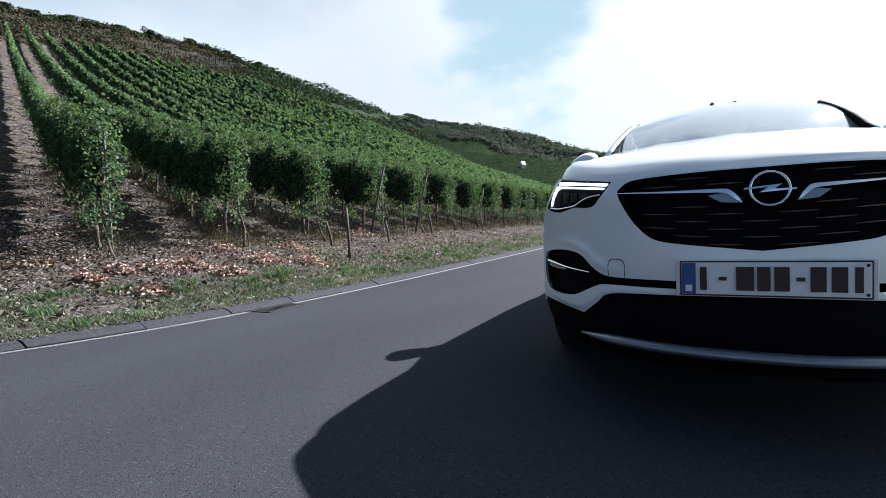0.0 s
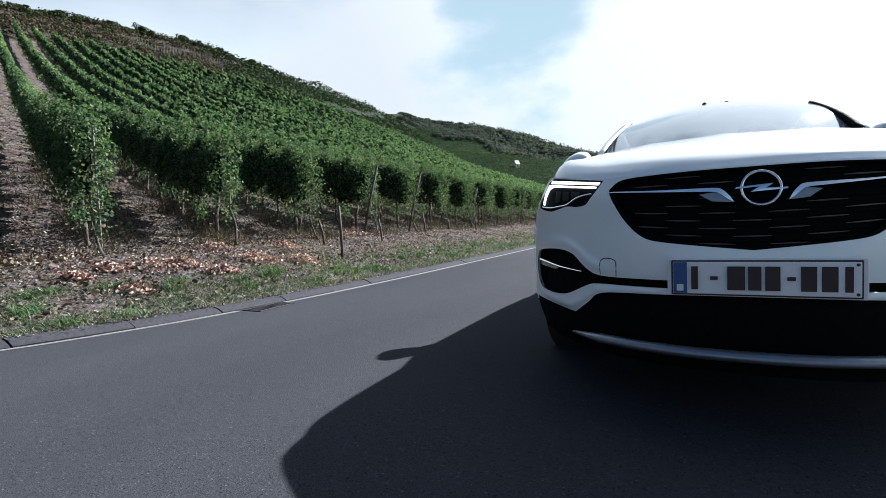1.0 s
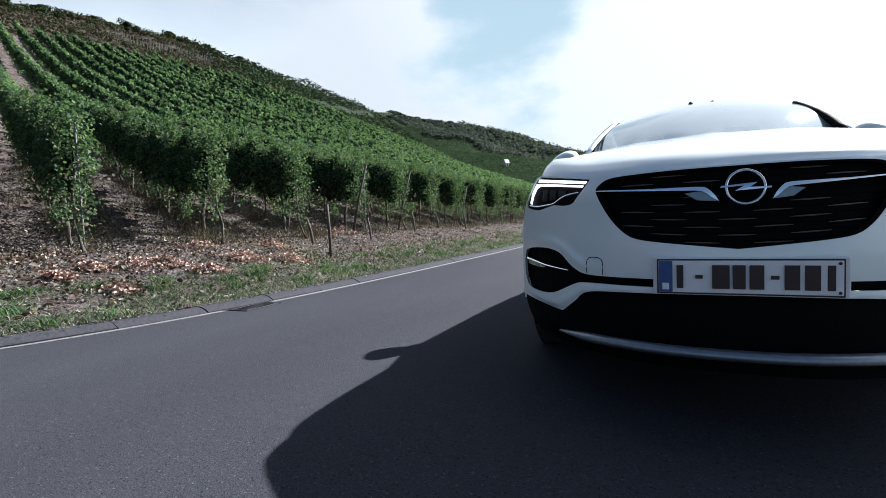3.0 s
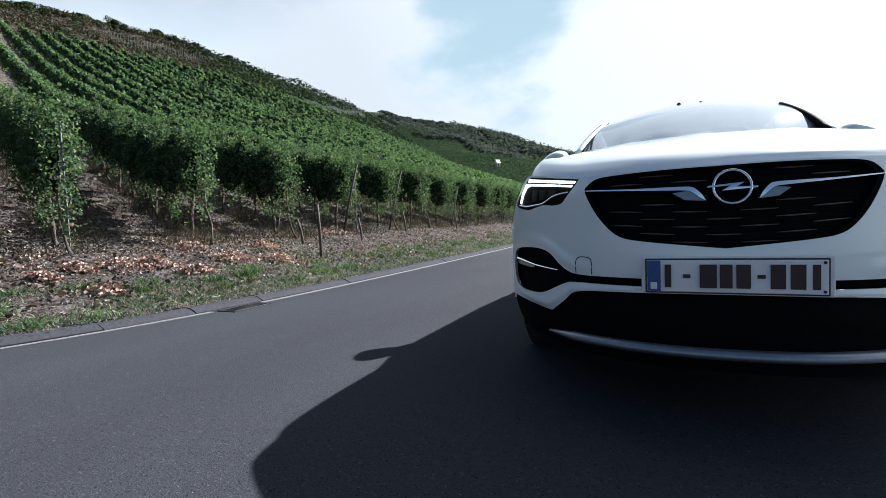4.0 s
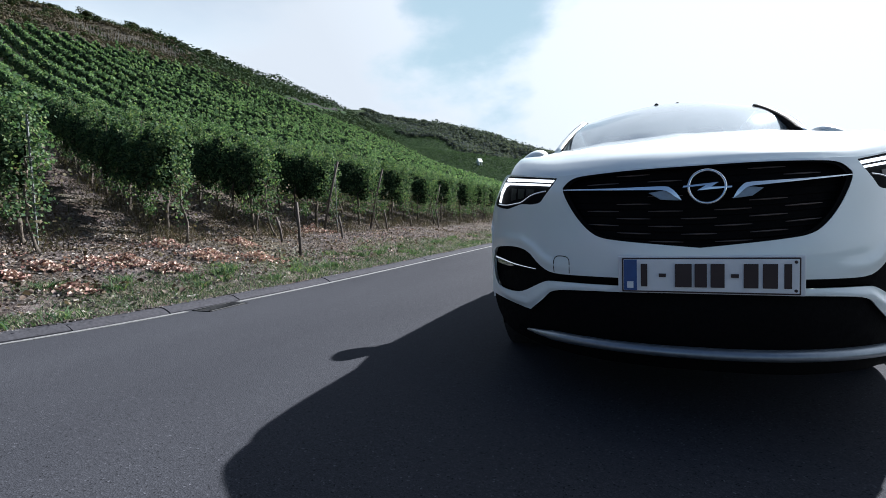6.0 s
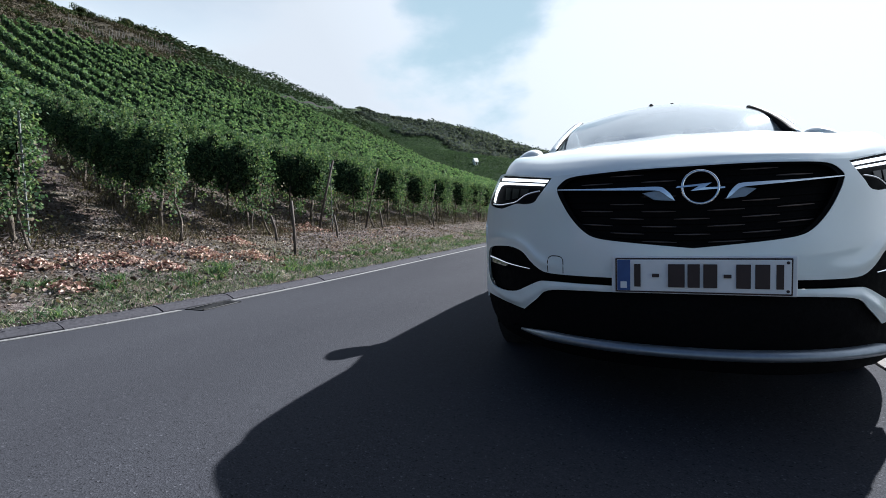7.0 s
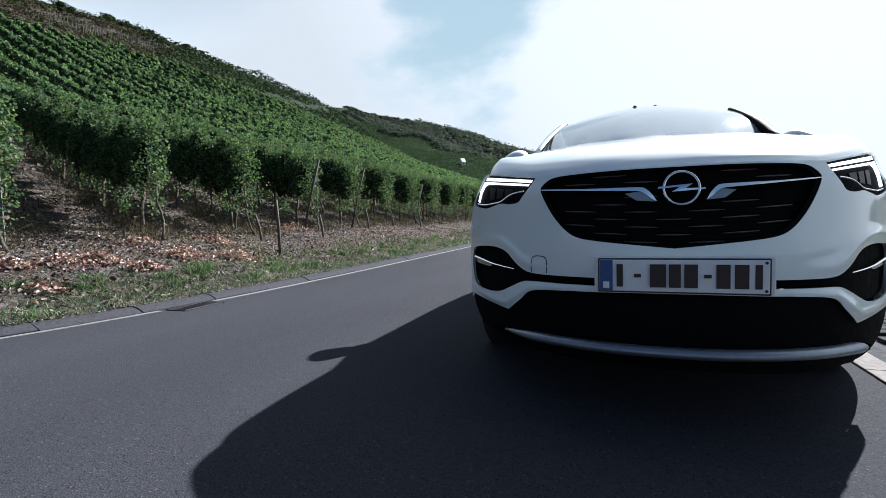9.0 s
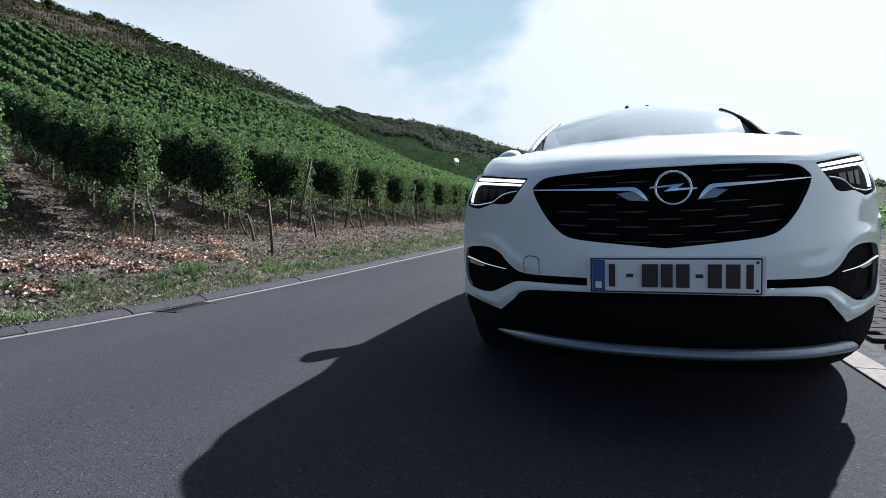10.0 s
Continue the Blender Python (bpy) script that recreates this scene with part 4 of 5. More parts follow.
LOWER_HALF = [(0.0, 0.479), (-0.36, 0.471), (-0.50, 0.458), (-0.55, 0.416), (-0.615, 0.361), (-0.755, 0.373), (-0.882, 0.381), (-0.882, 0.381), (-0.850, 0.310), (-0.775, 0.240), (-0.62, 0.215), (-0.30, 0.205), (0.0, 0.205)]


def car_front(car):
    grille = curve_through(mirrored(GRILLE_HALF), 4)
    fog = curve_through(mirrored(FOG_HALF), 3)
    lamp = curve_through(HEAD_LIGHT, 4)
    skin = curve_through(mirrored(SKIN_HALF), 4)
    part("bumper", front_sheet(skin, [grille, fog, lamp, flip(lamp)], 0, 0.013, 0.012), PAINT, car, "white painted front bumper", True)
    grille_panel = part("grille", front_sheet(grille, [], 0.035, 0.05, 0.01), CLAD, car, "black grille with fine metallic fins", True)
    rim = [[(x * k, 0.782 + (z - 0.782) * k) for x, z in grille] for k in (1.012, 0.955)]
    part("grille_surround", front_sheet(rim[0], [rim[1]], 0.005, 0.03, 0.03), CLAD, car, "black rim round the grille", True)
    part("lower_intake", front_sheet(curve_through(mirrored(LOWER_HALF), 3), [], 0.018, 0.04, 0.05), CLAD, car, "black plastic lower intake", True)
    part("intake_slot", front_sheet(fog, [], 0.045, 0.04, 0.01), CLAD, car, "black recess round the fog lamps", True)
    # bright fins in staggered rows
    hole = np.array(grille)
    for r in range(11):
        z0 = 0.892 - r * 0.0235
        for c in range(-4, 5):
            xm = c * 0.205 + (0.1025 if r % 2 else 0)
            n = 7
            xs = np.linspace(xm - 0.055, xm + 0.055, n)
            zs = z0 - 0.035 * (1 - (xs / 0.46) ** 2) * (0.893 - z0) / 0.26 + 0.006 * np.abs(xs)
            if not inside(xs, zs, hole).all() or abs(xm - 0.022) < 0.085 and 0.775 < zs.mean() < 0.90 or abs(zs.mean() - 0.838) < 0.022:
                continue
            w = [0.0010 + 0.0016 * math.sin(math.pi * k / (n - 1)) for k in range(n)]
            part("fin", tube([(settle(x), face_y(x, z) + 0.030, z) for x, z in zip(xs, zs)], w, 5), DARK_CHROME, grille_panel)
    for r in range(12):
        z0 = 0.900 - r * 0.0235
        xs = np.linspace(-0.45, 0.45, 31)
        zs = z0 - 0.035 * (1 - (xs / 0.46) ** 2) * (0.893 - z0) / 0.26 + 0.006 * np.abs(xs)
        run = [(settle(x), face_y(x, z) + 0.034, z) for x, z, k in zip(xs, zs, inside(xs, zs, hole)) if k]
        if len(run) > 4:
            part("slat", tube(run, 0.0036, 6), CLAD, grille_panel)
    # chrome wings either side of the badge
    wing = [(-0.447, 0.8585), (-0.30, 0.851), (-0.17, 0.848), (-0.105, 0.846), (-0.085, 0.838), (-0.066, 0.818), (-0.053, 0.796), (-0.053, 0.796), (-0.070, 0.806), (-0.090, 0.823), (-0.112, 0.833), (-0.17, 0.837), (-0.30, 0.845), (-0.447, 0.8555)]
    blade = [(-0.053, 0.796), (-0.070, 0.806), (-0.090, 0.823), (-0.108, 0.831), (-0.155, 0.826), (-0.155, 0.826), (-0.117, 0.801), (-0.117, 0.801)]
    for poly, mat, off, nm in ((wing, CHROME, 0.0, "chrome_wing"), (blade, SATIN, 0.008, "wing_blade")):
        left = curve_through(poly, 4)
        part(nm, front_sheet(left, [], off, 0.02, 0.03), mat, car, "bright chrome grille wing" if mat is CHROME else "satin grey facet", False)
        part(nm, front_sheet([(0.046 * (1 + (x + 0.053) / 0.394) - x, z) for x, z in left[::-1]], [], off, 0.02, 0.03), mat, car, "bright chrome grille wing" if mat is CHROME else "satin grey facet", False)
    badge = new("badge")
    badge.parent = car
    badge["label"] = "round chrome badge on the grille"
    cx, cz = 0.023, 0.838
    n, ring = 40, []
    bm = bmesh.new()
    for i in range(n):
        a = 2 * math.pi * i / n
        ring.append([bm.verts.new((cx + math.cos(a) * (0.0545 + 0.0055 * math.cos(b)), face_y(cx, cz + 0.055 * math.sin(a)) - 0.004 + 0.008 * math.sin(b), cz + math.sin(a) * (0.0555 + 0.0055 * math.cos(b)))) for b in [2 * math.pi * k / 8 for k in range(8)]])
    for i in range(n):
        for k in range(8):
            bm.faces.new((ring[i][k], ring[i][(k + 1) % 8], ring[(i + 1) % n][(k + 1) % 8], ring[(i + 1) % n][k]))
    part("ring", bm, CHROME, badge, smooth=True)
    bolt = [(cx - 0.074, 0.838), (cx - 0.070, 0.844), (cx + 0.034, 0.851), (cx + 0.012, 0.836), (cx + 0.072, 0.836), (cx + 0.072, 0.831), (cx - 0.030, 0.826), (cx - 0.004, 0.842)]
    part("bar", front_sheet(bolt, [], -0.012, 0.02, 0.012), CHROME, badge)
    # number plate and its holder
    plate = new("number_plate")
    plate.parent = car
    plate["label"] = "white number plate with a blue band and dark bars"
    x0, x1, z0, z1, yp = -0.242, 0.275, 0.485, 0.603, -0.022
    bm = bmesh.new()
    box(bm, x0 - 0.012, x1 + 0.014, yp + 0.006, yp + 0.03, z0 - 0.004, z1 + 0.006, 0.004)
    part("holder", bm, PLATE_WHITE, plate, "pale plastic plate holder")
    bm = bmesh.new()
    box(bm, x0, x1, yp, yp + 0.012, z0, z1, 0.003)
    part("rim", bm, PLATE_INK, plate)
    bm = bmesh.new()
    box(bm, x0 + 0.005, x1 - 0.005, yp - 0.002, yp + 0.006, z0 + 0.005, z1 - 0.005, 0.002)
    part("panel", bm, PLATE_WHITE, plate)
    bm = bmesh.new()
    box(bm, x0 + 0.006, x0 + 0.047, yp - 0.003, yp + 0.004, z0 + 0.006, z1 - 0.006, 0.001)
    part("band", bm, PLATE_BLUE, plate)
    bm = bmesh.new()
    box(bm, x0 + 0.016, x0 + 0.036, yp - 0.0042, yp, z0 + 0.014, z0 + 0.037, 0.001)
    part("band_mark", bm, PLATE_WHITE, plate)
    w = x1 - x0
    for c, wide, tall in ((0.134, 0.020, 0.078), (0.243, 0.022, 0.012), (0.366, 0.050, 0.078), (0.466, 0.036, 0.078), (0.560, 0.040, 0.078), (0.655, 0.022, 0.012), (0.741, 0.040, 0.078), (0.842, 0.040, 0.078), (0.932, 0.020, 0.078)):
        bm = bmesh.new()
        xc = x0 + c * w
        box(bm, xc - wide / 2, xc + wide / 2, yp - 0.0042, yp, 0.544 - tall / 2, 0.544 + tall / 2, 0.001)
        part("bar", bm, PLATE_INK, plate)
    for xx in (x1 - 0.014,):
        for zz in (z0 + 0.014, z1 - 0.014):
            bm = bmesh.new()
            bmesh.ops.create_uvsphere(bm, u_segments=8, v_segments=5, radius=0.005)
            bmesh.ops.translate(bm, verts=bm.verts, vec=(xx, yp - 0.002, zz))
            part("screw", bm, PLATE_INK, plate)
    # towing eye cover: a fine gap round a small lid
    lid = curve_through([(-0.494, 0.535), (-0.494, 0.535), (-0.494, 0.580), (-0.483, 0.597), (-0.462, 0.600), (-0.440, 0.596), (-0.431, 0.580), (-0.431, 0.534), (-0.431, 0.534)], 4, False)
    part("tow_cover_gap", tube([(x, face_y(x, z) - 0.0004, z) for x, z in lid], 0.0017, 5), CLAD, car)
    # satin skid bar under the intake
    xs = np.linspace(-0.615, 0.60, 41)
    run = [(settle(x), face_y(x, 0.29) - 0.055 - 0.02 * (1 - (x / 0.62) ** 2), 0.296 + 0.010 * float(sstep(0.0, 0.6, x)) - 0.008 * (abs(x) / 0.6) ** 3) for x in xs]
    rad = [0.018 * min(1.0, 0.25 + 6.0 * (x + 0.615), 0.72 + 8.0 * (0.60 - x)) for x in xs]
    part("skid_bar", tube(run, rad, 10, 1.6), SATIN, car, "satin silver skid bar", True)
    part("chin", sheet([(-0.68, 0.0), (0.68, 0.0), (0.68, 1.0), (-0.68, 1.0)], [], lambda x, v: Vector((settle(x), face_y(x, 0.25) - 0.04 + v * 0.6, 0.262 - 0.07 * v)), (0, 0, 1), 0.12, 0.02), CLAD, car)
    for sgn in (-1, 1):
        lamp_unit(car, sgn)


def lamp_unit(car, sgn):
    turn = (lambda poly: poly) if sgn < 0 else flip
    unit = new("headlight")
    unit.parent = car
    unit["label"] = "narrow headlight with a lit white light strip"
    lamp = curve_through(HEAD_LIGHT, 4)
    part("housing", front_sheet(turn(lamp), [], 0.030, 0.03, 0.008), LAMP_BLACK, unit, smooth=True)
    bar = [(-0.762, 0.945), (-0.498, 0.903), (-0.505, 0.893), (-0.768, 0.931)]
    bar2 = [(-0.782, 0.926), (-0.512, 0.887), (-0.518, 0.880), (-0.752, 0.911), (-0.778, 0.903), (-0.800, 0.870), (-0.814, 0.829), (-0.824, 0.836), (-0.810, 0.885)]
    part("light_strip", front_sheet(turn(bar), [], 0.008, 0.02, 0.02), HEAD_LAMP, unit, "lit white strip")
    part("light_strip", front_sheet(turn(bar2), [], 0.010, 0.02, 0.02), HEAD_LAMP, unit, "lit white strip")
    path = curve_through([(-0.826, 0.824), (-0.765, 0.815), (-0.705, 0.818), (-0.660, 0.823), (-0.615, 0.845), (-0.580, 0.855), (-0.535, 0.860)], 4, False)
    part("chrome_edge", tube([(settle(-sgn * x if sgn > 0 else x), face_y(x, z) + 0.012, z) for x, z in path], 0.0032, 6), CHROME, unit)
    for a, b, lo, hi in ((-0.735, -0.705, 0.835, 0.893), (-0.690, -0.655, 0.838, 0.886), (-0.640, -0.600, 0.850, 0.880)):
        cell = [(a, lo), (b, lo + 0.004), (b + 0.006, hi - 0.006), (a, hi)]
        part("reflector", front_sheet(turn(cell), [], 0.025, 0.02, 0.006), REFLECTOR, unit, "dark reflector cell")
    # fog lamp and its trim
    fog = new("fog_lamp")
    fog.parent = car
    fog["label"] = "fog lamp under a chrome trim in a black recess"
    path = curve_through([(-0.835, 0.566), (-0.78, 0.560), (-0.70, 0.548), (-0.58, 0.538)], 5, False)
    rad = [0.005 * (1 - 0.75 * i / (len(path) - 1)) + 0.001 for i in range(len(path))]
    part("chrome_trim", tube([(settle(-sgn * x if sgn > 0 else x), face_y(x, z) + 0.008, z) for x, z in path], rad, 6, 2.0), CHROME, fog)
    lens = [(-0.842, 0.558), (-0.80, 0.553), (-0.72, 0.541), (-0.735, 0.532), (-0.79, 0.534), (-0.842, 0.540)]
    part("lens", front_sheet(turn(curve_through(lens, 3)), [], 0.022, 0.02, 0.02), LENS, fog)


def car_body(car):
    # bonnet
    def hood(u, v):
        x = (u * 2 - 1) * 0.735
        y0 = face_y(x, 0.93) + 0.006
        y1 = 1.62 - 0.25 * (1 - (x / 0.735) ** 2)
        y = y0 + (y1 - y0) * v ** 1.4
        return Vector((settle(x, y), y, top_z(x, y)))
    part("bonnet", patch(hood, 60, 44), PAINT, car, "glossy white bonnet", True)
    for sgn in (-1, 1):
        def wing_top(u, v):
            a = 0.741 + 0.144 * u
            rim = float(np.interp(a, [0.74, 0.79, 0.83, 0.87, 0.885], [0.958, 0.941, 0.876, 0.798, 0.730]))
            y0 = face_y(a, rim) + 0.004
            y = y0 + (1.80 - y0) * v ** 1.3
            return Vector((settle(sgn * a, y), y, rim + (top_z(a, y) - rim) * float(sstep(0.0, 0.25, y - y0))))
        part("wing", patch(wing_top, 14, 30), PAINT, car, "", True)
        y0 = face_y(0.885, 0.6)

        def flank(y, z):
            out = 0.885 + 0.028 * (1 - math.exp(-max(0, y - y0) / 0.14)) - 0.05 * max(0.0, z - 0.80) ** 1.0 - 0.06 * max(0, 0.45 - z)
            return Vector((settle(sgn * out, y), y, z))
        zt = top_z(0.885, 1.2)
        arch = [(1.06 + 0.40 * math.cos(a), 0.34 + 0.40 * math.sin(a)) for a in np.linspace(0, math.pi, 24)]
        arch2 = [(3.98 + 0.40 * math.cos(a), 0.34 + 0.40 * math.sin(a)) for a in np.linspace(0, math.pi, 24)]
        outline = [(y0 - 0.004, 0.36), (y0 - 0.004, 0.71), *[(y0 + d, 0.722 + (float(top_z(0.885, y0 + d)) - 0.73) * float(sstep(0.0, 0.25, d))) for d in (0.06, 0.11, 0.16, 0.21, 0.26, 0.34)], (1.2, zt - 0.004), (1.8, float(top_z(0.885, 1.8)) - 0.004), (3.2, 1.03), (4.6, 1.04), (4.9, 0.95), (4.92, 0.40), *arch2, *arch]
        part("flank", sheet(outline, [], flank, (-sgn, 0, 0), 0.06, 0.02), PAINT, car, "", True)
        # wheels
        for yc in (1.06, 3.98):
            wheel = new("wheel")
            wheel.parent = car
            xc = settle(sgn * 0.79, yc)
            bm = bmesh.new()
            prof = [(0.23, -0.10), (0.31, -0.11), (0.345, -0.09), (0.352, 0.0), (0.345, 0.09), (0.31, 0.11), (0.23, 0.10)]
            rings = [[bm.verts.new((xc + w, yc + r * math.cos(a), 0.35 + r * math.sin(a))) for r, w in prof] for a in [2 * math.pi * k / 36 for k in range(36)]]
            for i in range(36):
                for k in range(len(prof)):
                    bm.faces.new((rings[i][k], rings[i][(k + 1) % len(prof)], rings[(i + 1) % 36][(k + 1) % len(prof)], rings[(i + 1) % 36][k]))
            part("tyre", bm, RUBBER, wheel, smooth=True)
            bm = bmesh.new()
            xo = xc + sgn * 0.06
            hub = bm.verts.new((xo + sgn * 0.02, yc, 0.35))
            for k in range(10):
                a0, a1 = 2 * math.pi * k / 10, 2 * math.pi * (k + 0.55) / 10
                p = [bm.verts.new((xo + sgn * 0.03 * (r < 0.1), yc + r * math.cos(a), 0.35 + r * math.sin(a))) for r, a in ((0.05, a0), (0.232, a0), (0.232, a1), (0.05, a1))]
                q = [bm.verts.new(v.co - Vector((sgn * 0.04, 0, 0))) for v in p]
                bm.faces.new(p), bm.faces.new(q[::-1])
                for i in range(4):
                    bm.faces.new((p[i], p[(i + 1) % 4], q[(i + 1) % 4], q[i]))
            bm.verts.remove(hub)
            part("rim", bm, SATIN, wheel)
        # liners that close the wheel arches
        for yc in (1.06, 3.98):
            def liner(u, v):
                a = radians(-20 + 220 * u)
                return Vector((settle(sgn * (0.42 + 0.44 * v), yc), yc + 0.412 * math.cos(a), 0.34 + 0.412 * math.sin(a)))
            part("arch_liner", patch(liner, 22, 3), CLAD, car)
        # A-pillar: white with a black seal along the glass
        base, top = Vector((sgn * 0.690, 1.50, 1.165)), Vector((sgn * 0.565, 2.06, 1.446))
        mid = (base + top) / 2 + Vector((sgn * 0.012, -0.03, 0.022))
        line = [base * (1 - t) ** 2 + 2 * mid * t * (1 - t) + top * t * t for t in np.linspace(0, 1, 12)]
        line += [top + Vector((-sgn * 0.006, 0.12, 0.012)), top + Vector((sgn * 0.03, 0.40, 0.012))]
        line = [Vector((settle(p.x, p.y), p.y, p.z)) for p in line]
        rad = [0.020 - 0.009 * (i / 11) ** 1.5 if i < 12 else 0.010 for i in range(len(line))]
        part("pillar", tube(line, rad, 10, 1.2), PAINT, car, "", True)
        seal = 0.007 if sgn < 0 else 0.024
        part("pillar_seal", tube([p + Vector((-sgn * 0.024, -0.004, 0.004)) for p in line[:12]], [seal * (1 - 0.45 * i / 11) for i in range(12)], 8), CLAD, car, "", True)
        part("window_seal", tube([p + Vector((sgn * 0.026, 0.022, 0.0)) for p in line[:12]], 0.007, 8), CLAD, car, "", True)

        def side_glass(u, v):
            y = 1.62 + u * 2.7
            lo = Vector((sgn * (0.845 - 0.02 * u), y, 1.06))
            k = min(1.0, 0.02 + u * 3.4) * (1 - 0.35 * float(sstep(0.8, 1.0, u)))
            hi = Vector((sgn * (0.84 - 0.172 * k), y, 1.08 + 0.385 * k))
            p = lo.lerp(hi, v)
            return Vector((settle(p.x, p.y), p.y, p.z))
        part("side_window", patch(side_glass, 24, 6), SIDE_GLASS, car, "", True)
        mirror_unit(car, sgn)

    # windscreen, roof and tail
    def screen(u, v):
        s = u * 2 - 1
        a = Vector((s * 0.672, 1.56 - 0.27 * (1 - s * s), 1.150 + 0.03 * (1 - s * s)))
        b = Vector((s * 0.548, 2.08 - 0.09 * (1 - s * s), 1.452 + 0.061 * (1 - s * s) ** 1.4))
        p = a.lerp(b, v) + Vector((0, -0.03, 0.035)) * math.sin(math.pi * v)
        return Vector((settle(p.x, p.y), p.y, p.z))
    part("windscreen", patch(screen, 36, 16), WINDSCREEN, car, "pale reflecting windscreen", True)

    def roof(u, v):
        s = u * 2 - 1
        y = (2.08 - 0.09 * (1 - s * s)) * (1 - v) + 4.55 * v
        z = 1.452 + 0.061 * (1 - s * s) ** 1.4 + 0.05 * math.sin(math.pi * min(1, v * 1.1)) - 0.10 * v * v - 0.03 * abs(s) ** 6
        return Vector((settle(s * (0.548 + 0.115 * float(sstep(0, 0.22, v))), y), y, z))
    part("roof", patch(roof, 30, 30), PAINT, car, "", True)

    def tail(u, v):
        s = u * 2 - 1
        zz = 1.50 * (1 - v) + 0.35 * v
        wide = 0.56 + 0.33 * float(sstep(0.0, 0.45, v))
        return Vector((s * wide, 4.50 + 0.42 * float(sstep(0, 0.5, v)) - 0.12 * abs(s) ** 4, zz))
    part("tailgate", patch(tail, 24, 20), PAINT, car, "", True)
    part("cowl", patch(lambda u, v: Vector(((u * 2 - 1) * 0.70, 1.30 + 0.33 * (u * 2 - 1) ** 2 + v * 0.3, 1.135 + 0.0 * v)), 16, 4), CLAD, car)
    bm = bmesh.new()
    box(bm, -0.72, 0.66, 0.60, 4.6, 0.20, 0.55, 0.03)
    part("underbody", bm, CLAD, car)
    bm = bmesh.new()
    box(bm, -0.66, 0.60, 1.75, 2.05, 0.85, 1.13, 0.05)
    part("dashboard", bm, TRIM, car)
    for xs in (-0.37, 0.33):
        seat = new("seat")
        seat.parent = car
        bm = bmesh.new()
        box(bm, xs - 0.24, xs + 0.24, 2.85, 3.0, 0.6, 1.18, 0.06)
        part("backrest", bm, TRIM, seat)
        bm = bmesh.new()
        box(bm, xs - 0.13, xs + 0.13, 2.88, 2.98, 1.22, 1.40, 0.04)
        part("headrest", bm, TRIM, seat)
    bm = bmesh.new()
    box(bm, -0.09, 0.13, 2.20, 2.23, 1.455, 1.515, 0.012)
    part("inner_mirror", bm, TRIM, car)
    for xk, wide, tall in ((-0.068, 0.020, 0.020), (0.066, 0.019, 0.011)):
        bm = bmesh.new()
        bmesh.ops.create_uvsphere(bm, u_segments=12, v_segments=8, radius=1.0)
        for v in bm.verts:
            v.co = Vector((xk + wide * v.co.x * (1 - 0.4 * v.co.z), 2.02 + 0.02 * v.co.y, 1.512 + tall * v.co.z + 0.3 * tall * v.co.x))
        part("roof_stub", bm, CLAD, car, "small dark stub on the roof edge", True)
    bm = bmesh.new()
    bmesh.ops.create_uvsphere(bm, u_segments=20, v_segments=10, radius=1.0)
    for v in bm.verts:
        v.co = Vector((0.012 + 0.062 * v.co.x, 1.968 + 0.02 * v.co.y, 1.478 + 0.016 * v.co.z))
    part("rain_sensor", bm, SATIN, car, "pale oval sensor cover on the windscreen", True)
    # shark fin on the roof
    bm = bmesh.new()
    g = [bm.verts.new(p) for p in ((-0.012, 4.0, 1.575), (0.012, 4.0, 1.575), (0.012, 4.25, 1.555), (-0.012, 4.25, 1.555), (0, 4.22, 1.645), (0, 4.17, 1.64))]
    for f in ((0, 1, 5), (1, 2, 4, 5), (2, 3, 4), (3, 0, 5, 4)):
        bm.faces.new([g[i] for i in f])
    part("aerial", bm, BLACK, car)


def mirror_unit(car, sgn):
    unit = new("door_mirror")
    unit.parent = car
    unit["label"] = "white door mirror on a black foot"
    bm = bmesh.new()
    bmesh.ops.create_uvsphere(bm, u_segments=24, v_segments=14, radius=1.0)
    for v in bm.verts:
        x, y, z = v.co
        back = 0.30 if y > 0 else 1.0
        v.co = Vector((sgn * (0.945 + 0.108 * x * (1 - 0.1 * z)), 2.04 + 0.13 * y * back, 1.186 + (0.067 if z > 0 else 0.125) * z * (1 - 0.18 * x) + 0.018 * (1 - x) * (z > 0)))
    part("shell", bm, PAINT, unit, smooth=True)
    bm = bmesh.new()
    box(bm, min(sgn * 0.80, sgn * 0.96), max(sgn * 0.80, sgn * 0.91), 1.98, 2.10, 1.03, 1.10, 0.015)
    part("foot", bm, CLAD, unit)


def build_car():
    car = tagged(new("car"), "white compact SUV parked on the asphalt road", "car")
    car_front(car)
    car_body(car)
    for ob in car.children_recursive:                     # the nearside corner of the nose rounds away
        if ob.type == "MESH":
            for v in ob.data.vertices:
                k = float(sstep(0.10, 0.80, -v.co.x)) * (1 - float(sstep(0.8, 1.8, v.co.y)))
                if k > 0:
                    v.co = Vector((v.co.x - 0.030 * k, v.co.y + 0.10 * k, v.co.z + 0.045 * k * (v.co.z - 0.76)))


build_car()

# ---------------------------------------------------------------- ground cover on the bank
def patchy(x, y, size, seed):
    return 0.5 + 0.5 * np.sin(x / size + seed + 1.7 * np.sin(y / size * 0.8 + seed * 2)) * np.cos(y / size * 1.2 + 1.4 * np.sin(x / size * 0.9 + seed))


def bank_spots(rng, n, y0, y1, o0, o1, bias=1.0):
    y = y0 + (y1 - y0) * rng.random(n) ** bias
    off = rng.uniform(o0, o1, n)
    x = kerb_x(y) - 0.15 - off
    return x, y, land(x, y), off


def crumpled(rng, centres, facing, size, jitter):
    return leaf_cloud(rng, centres, facing, size, jitter, 0.8)


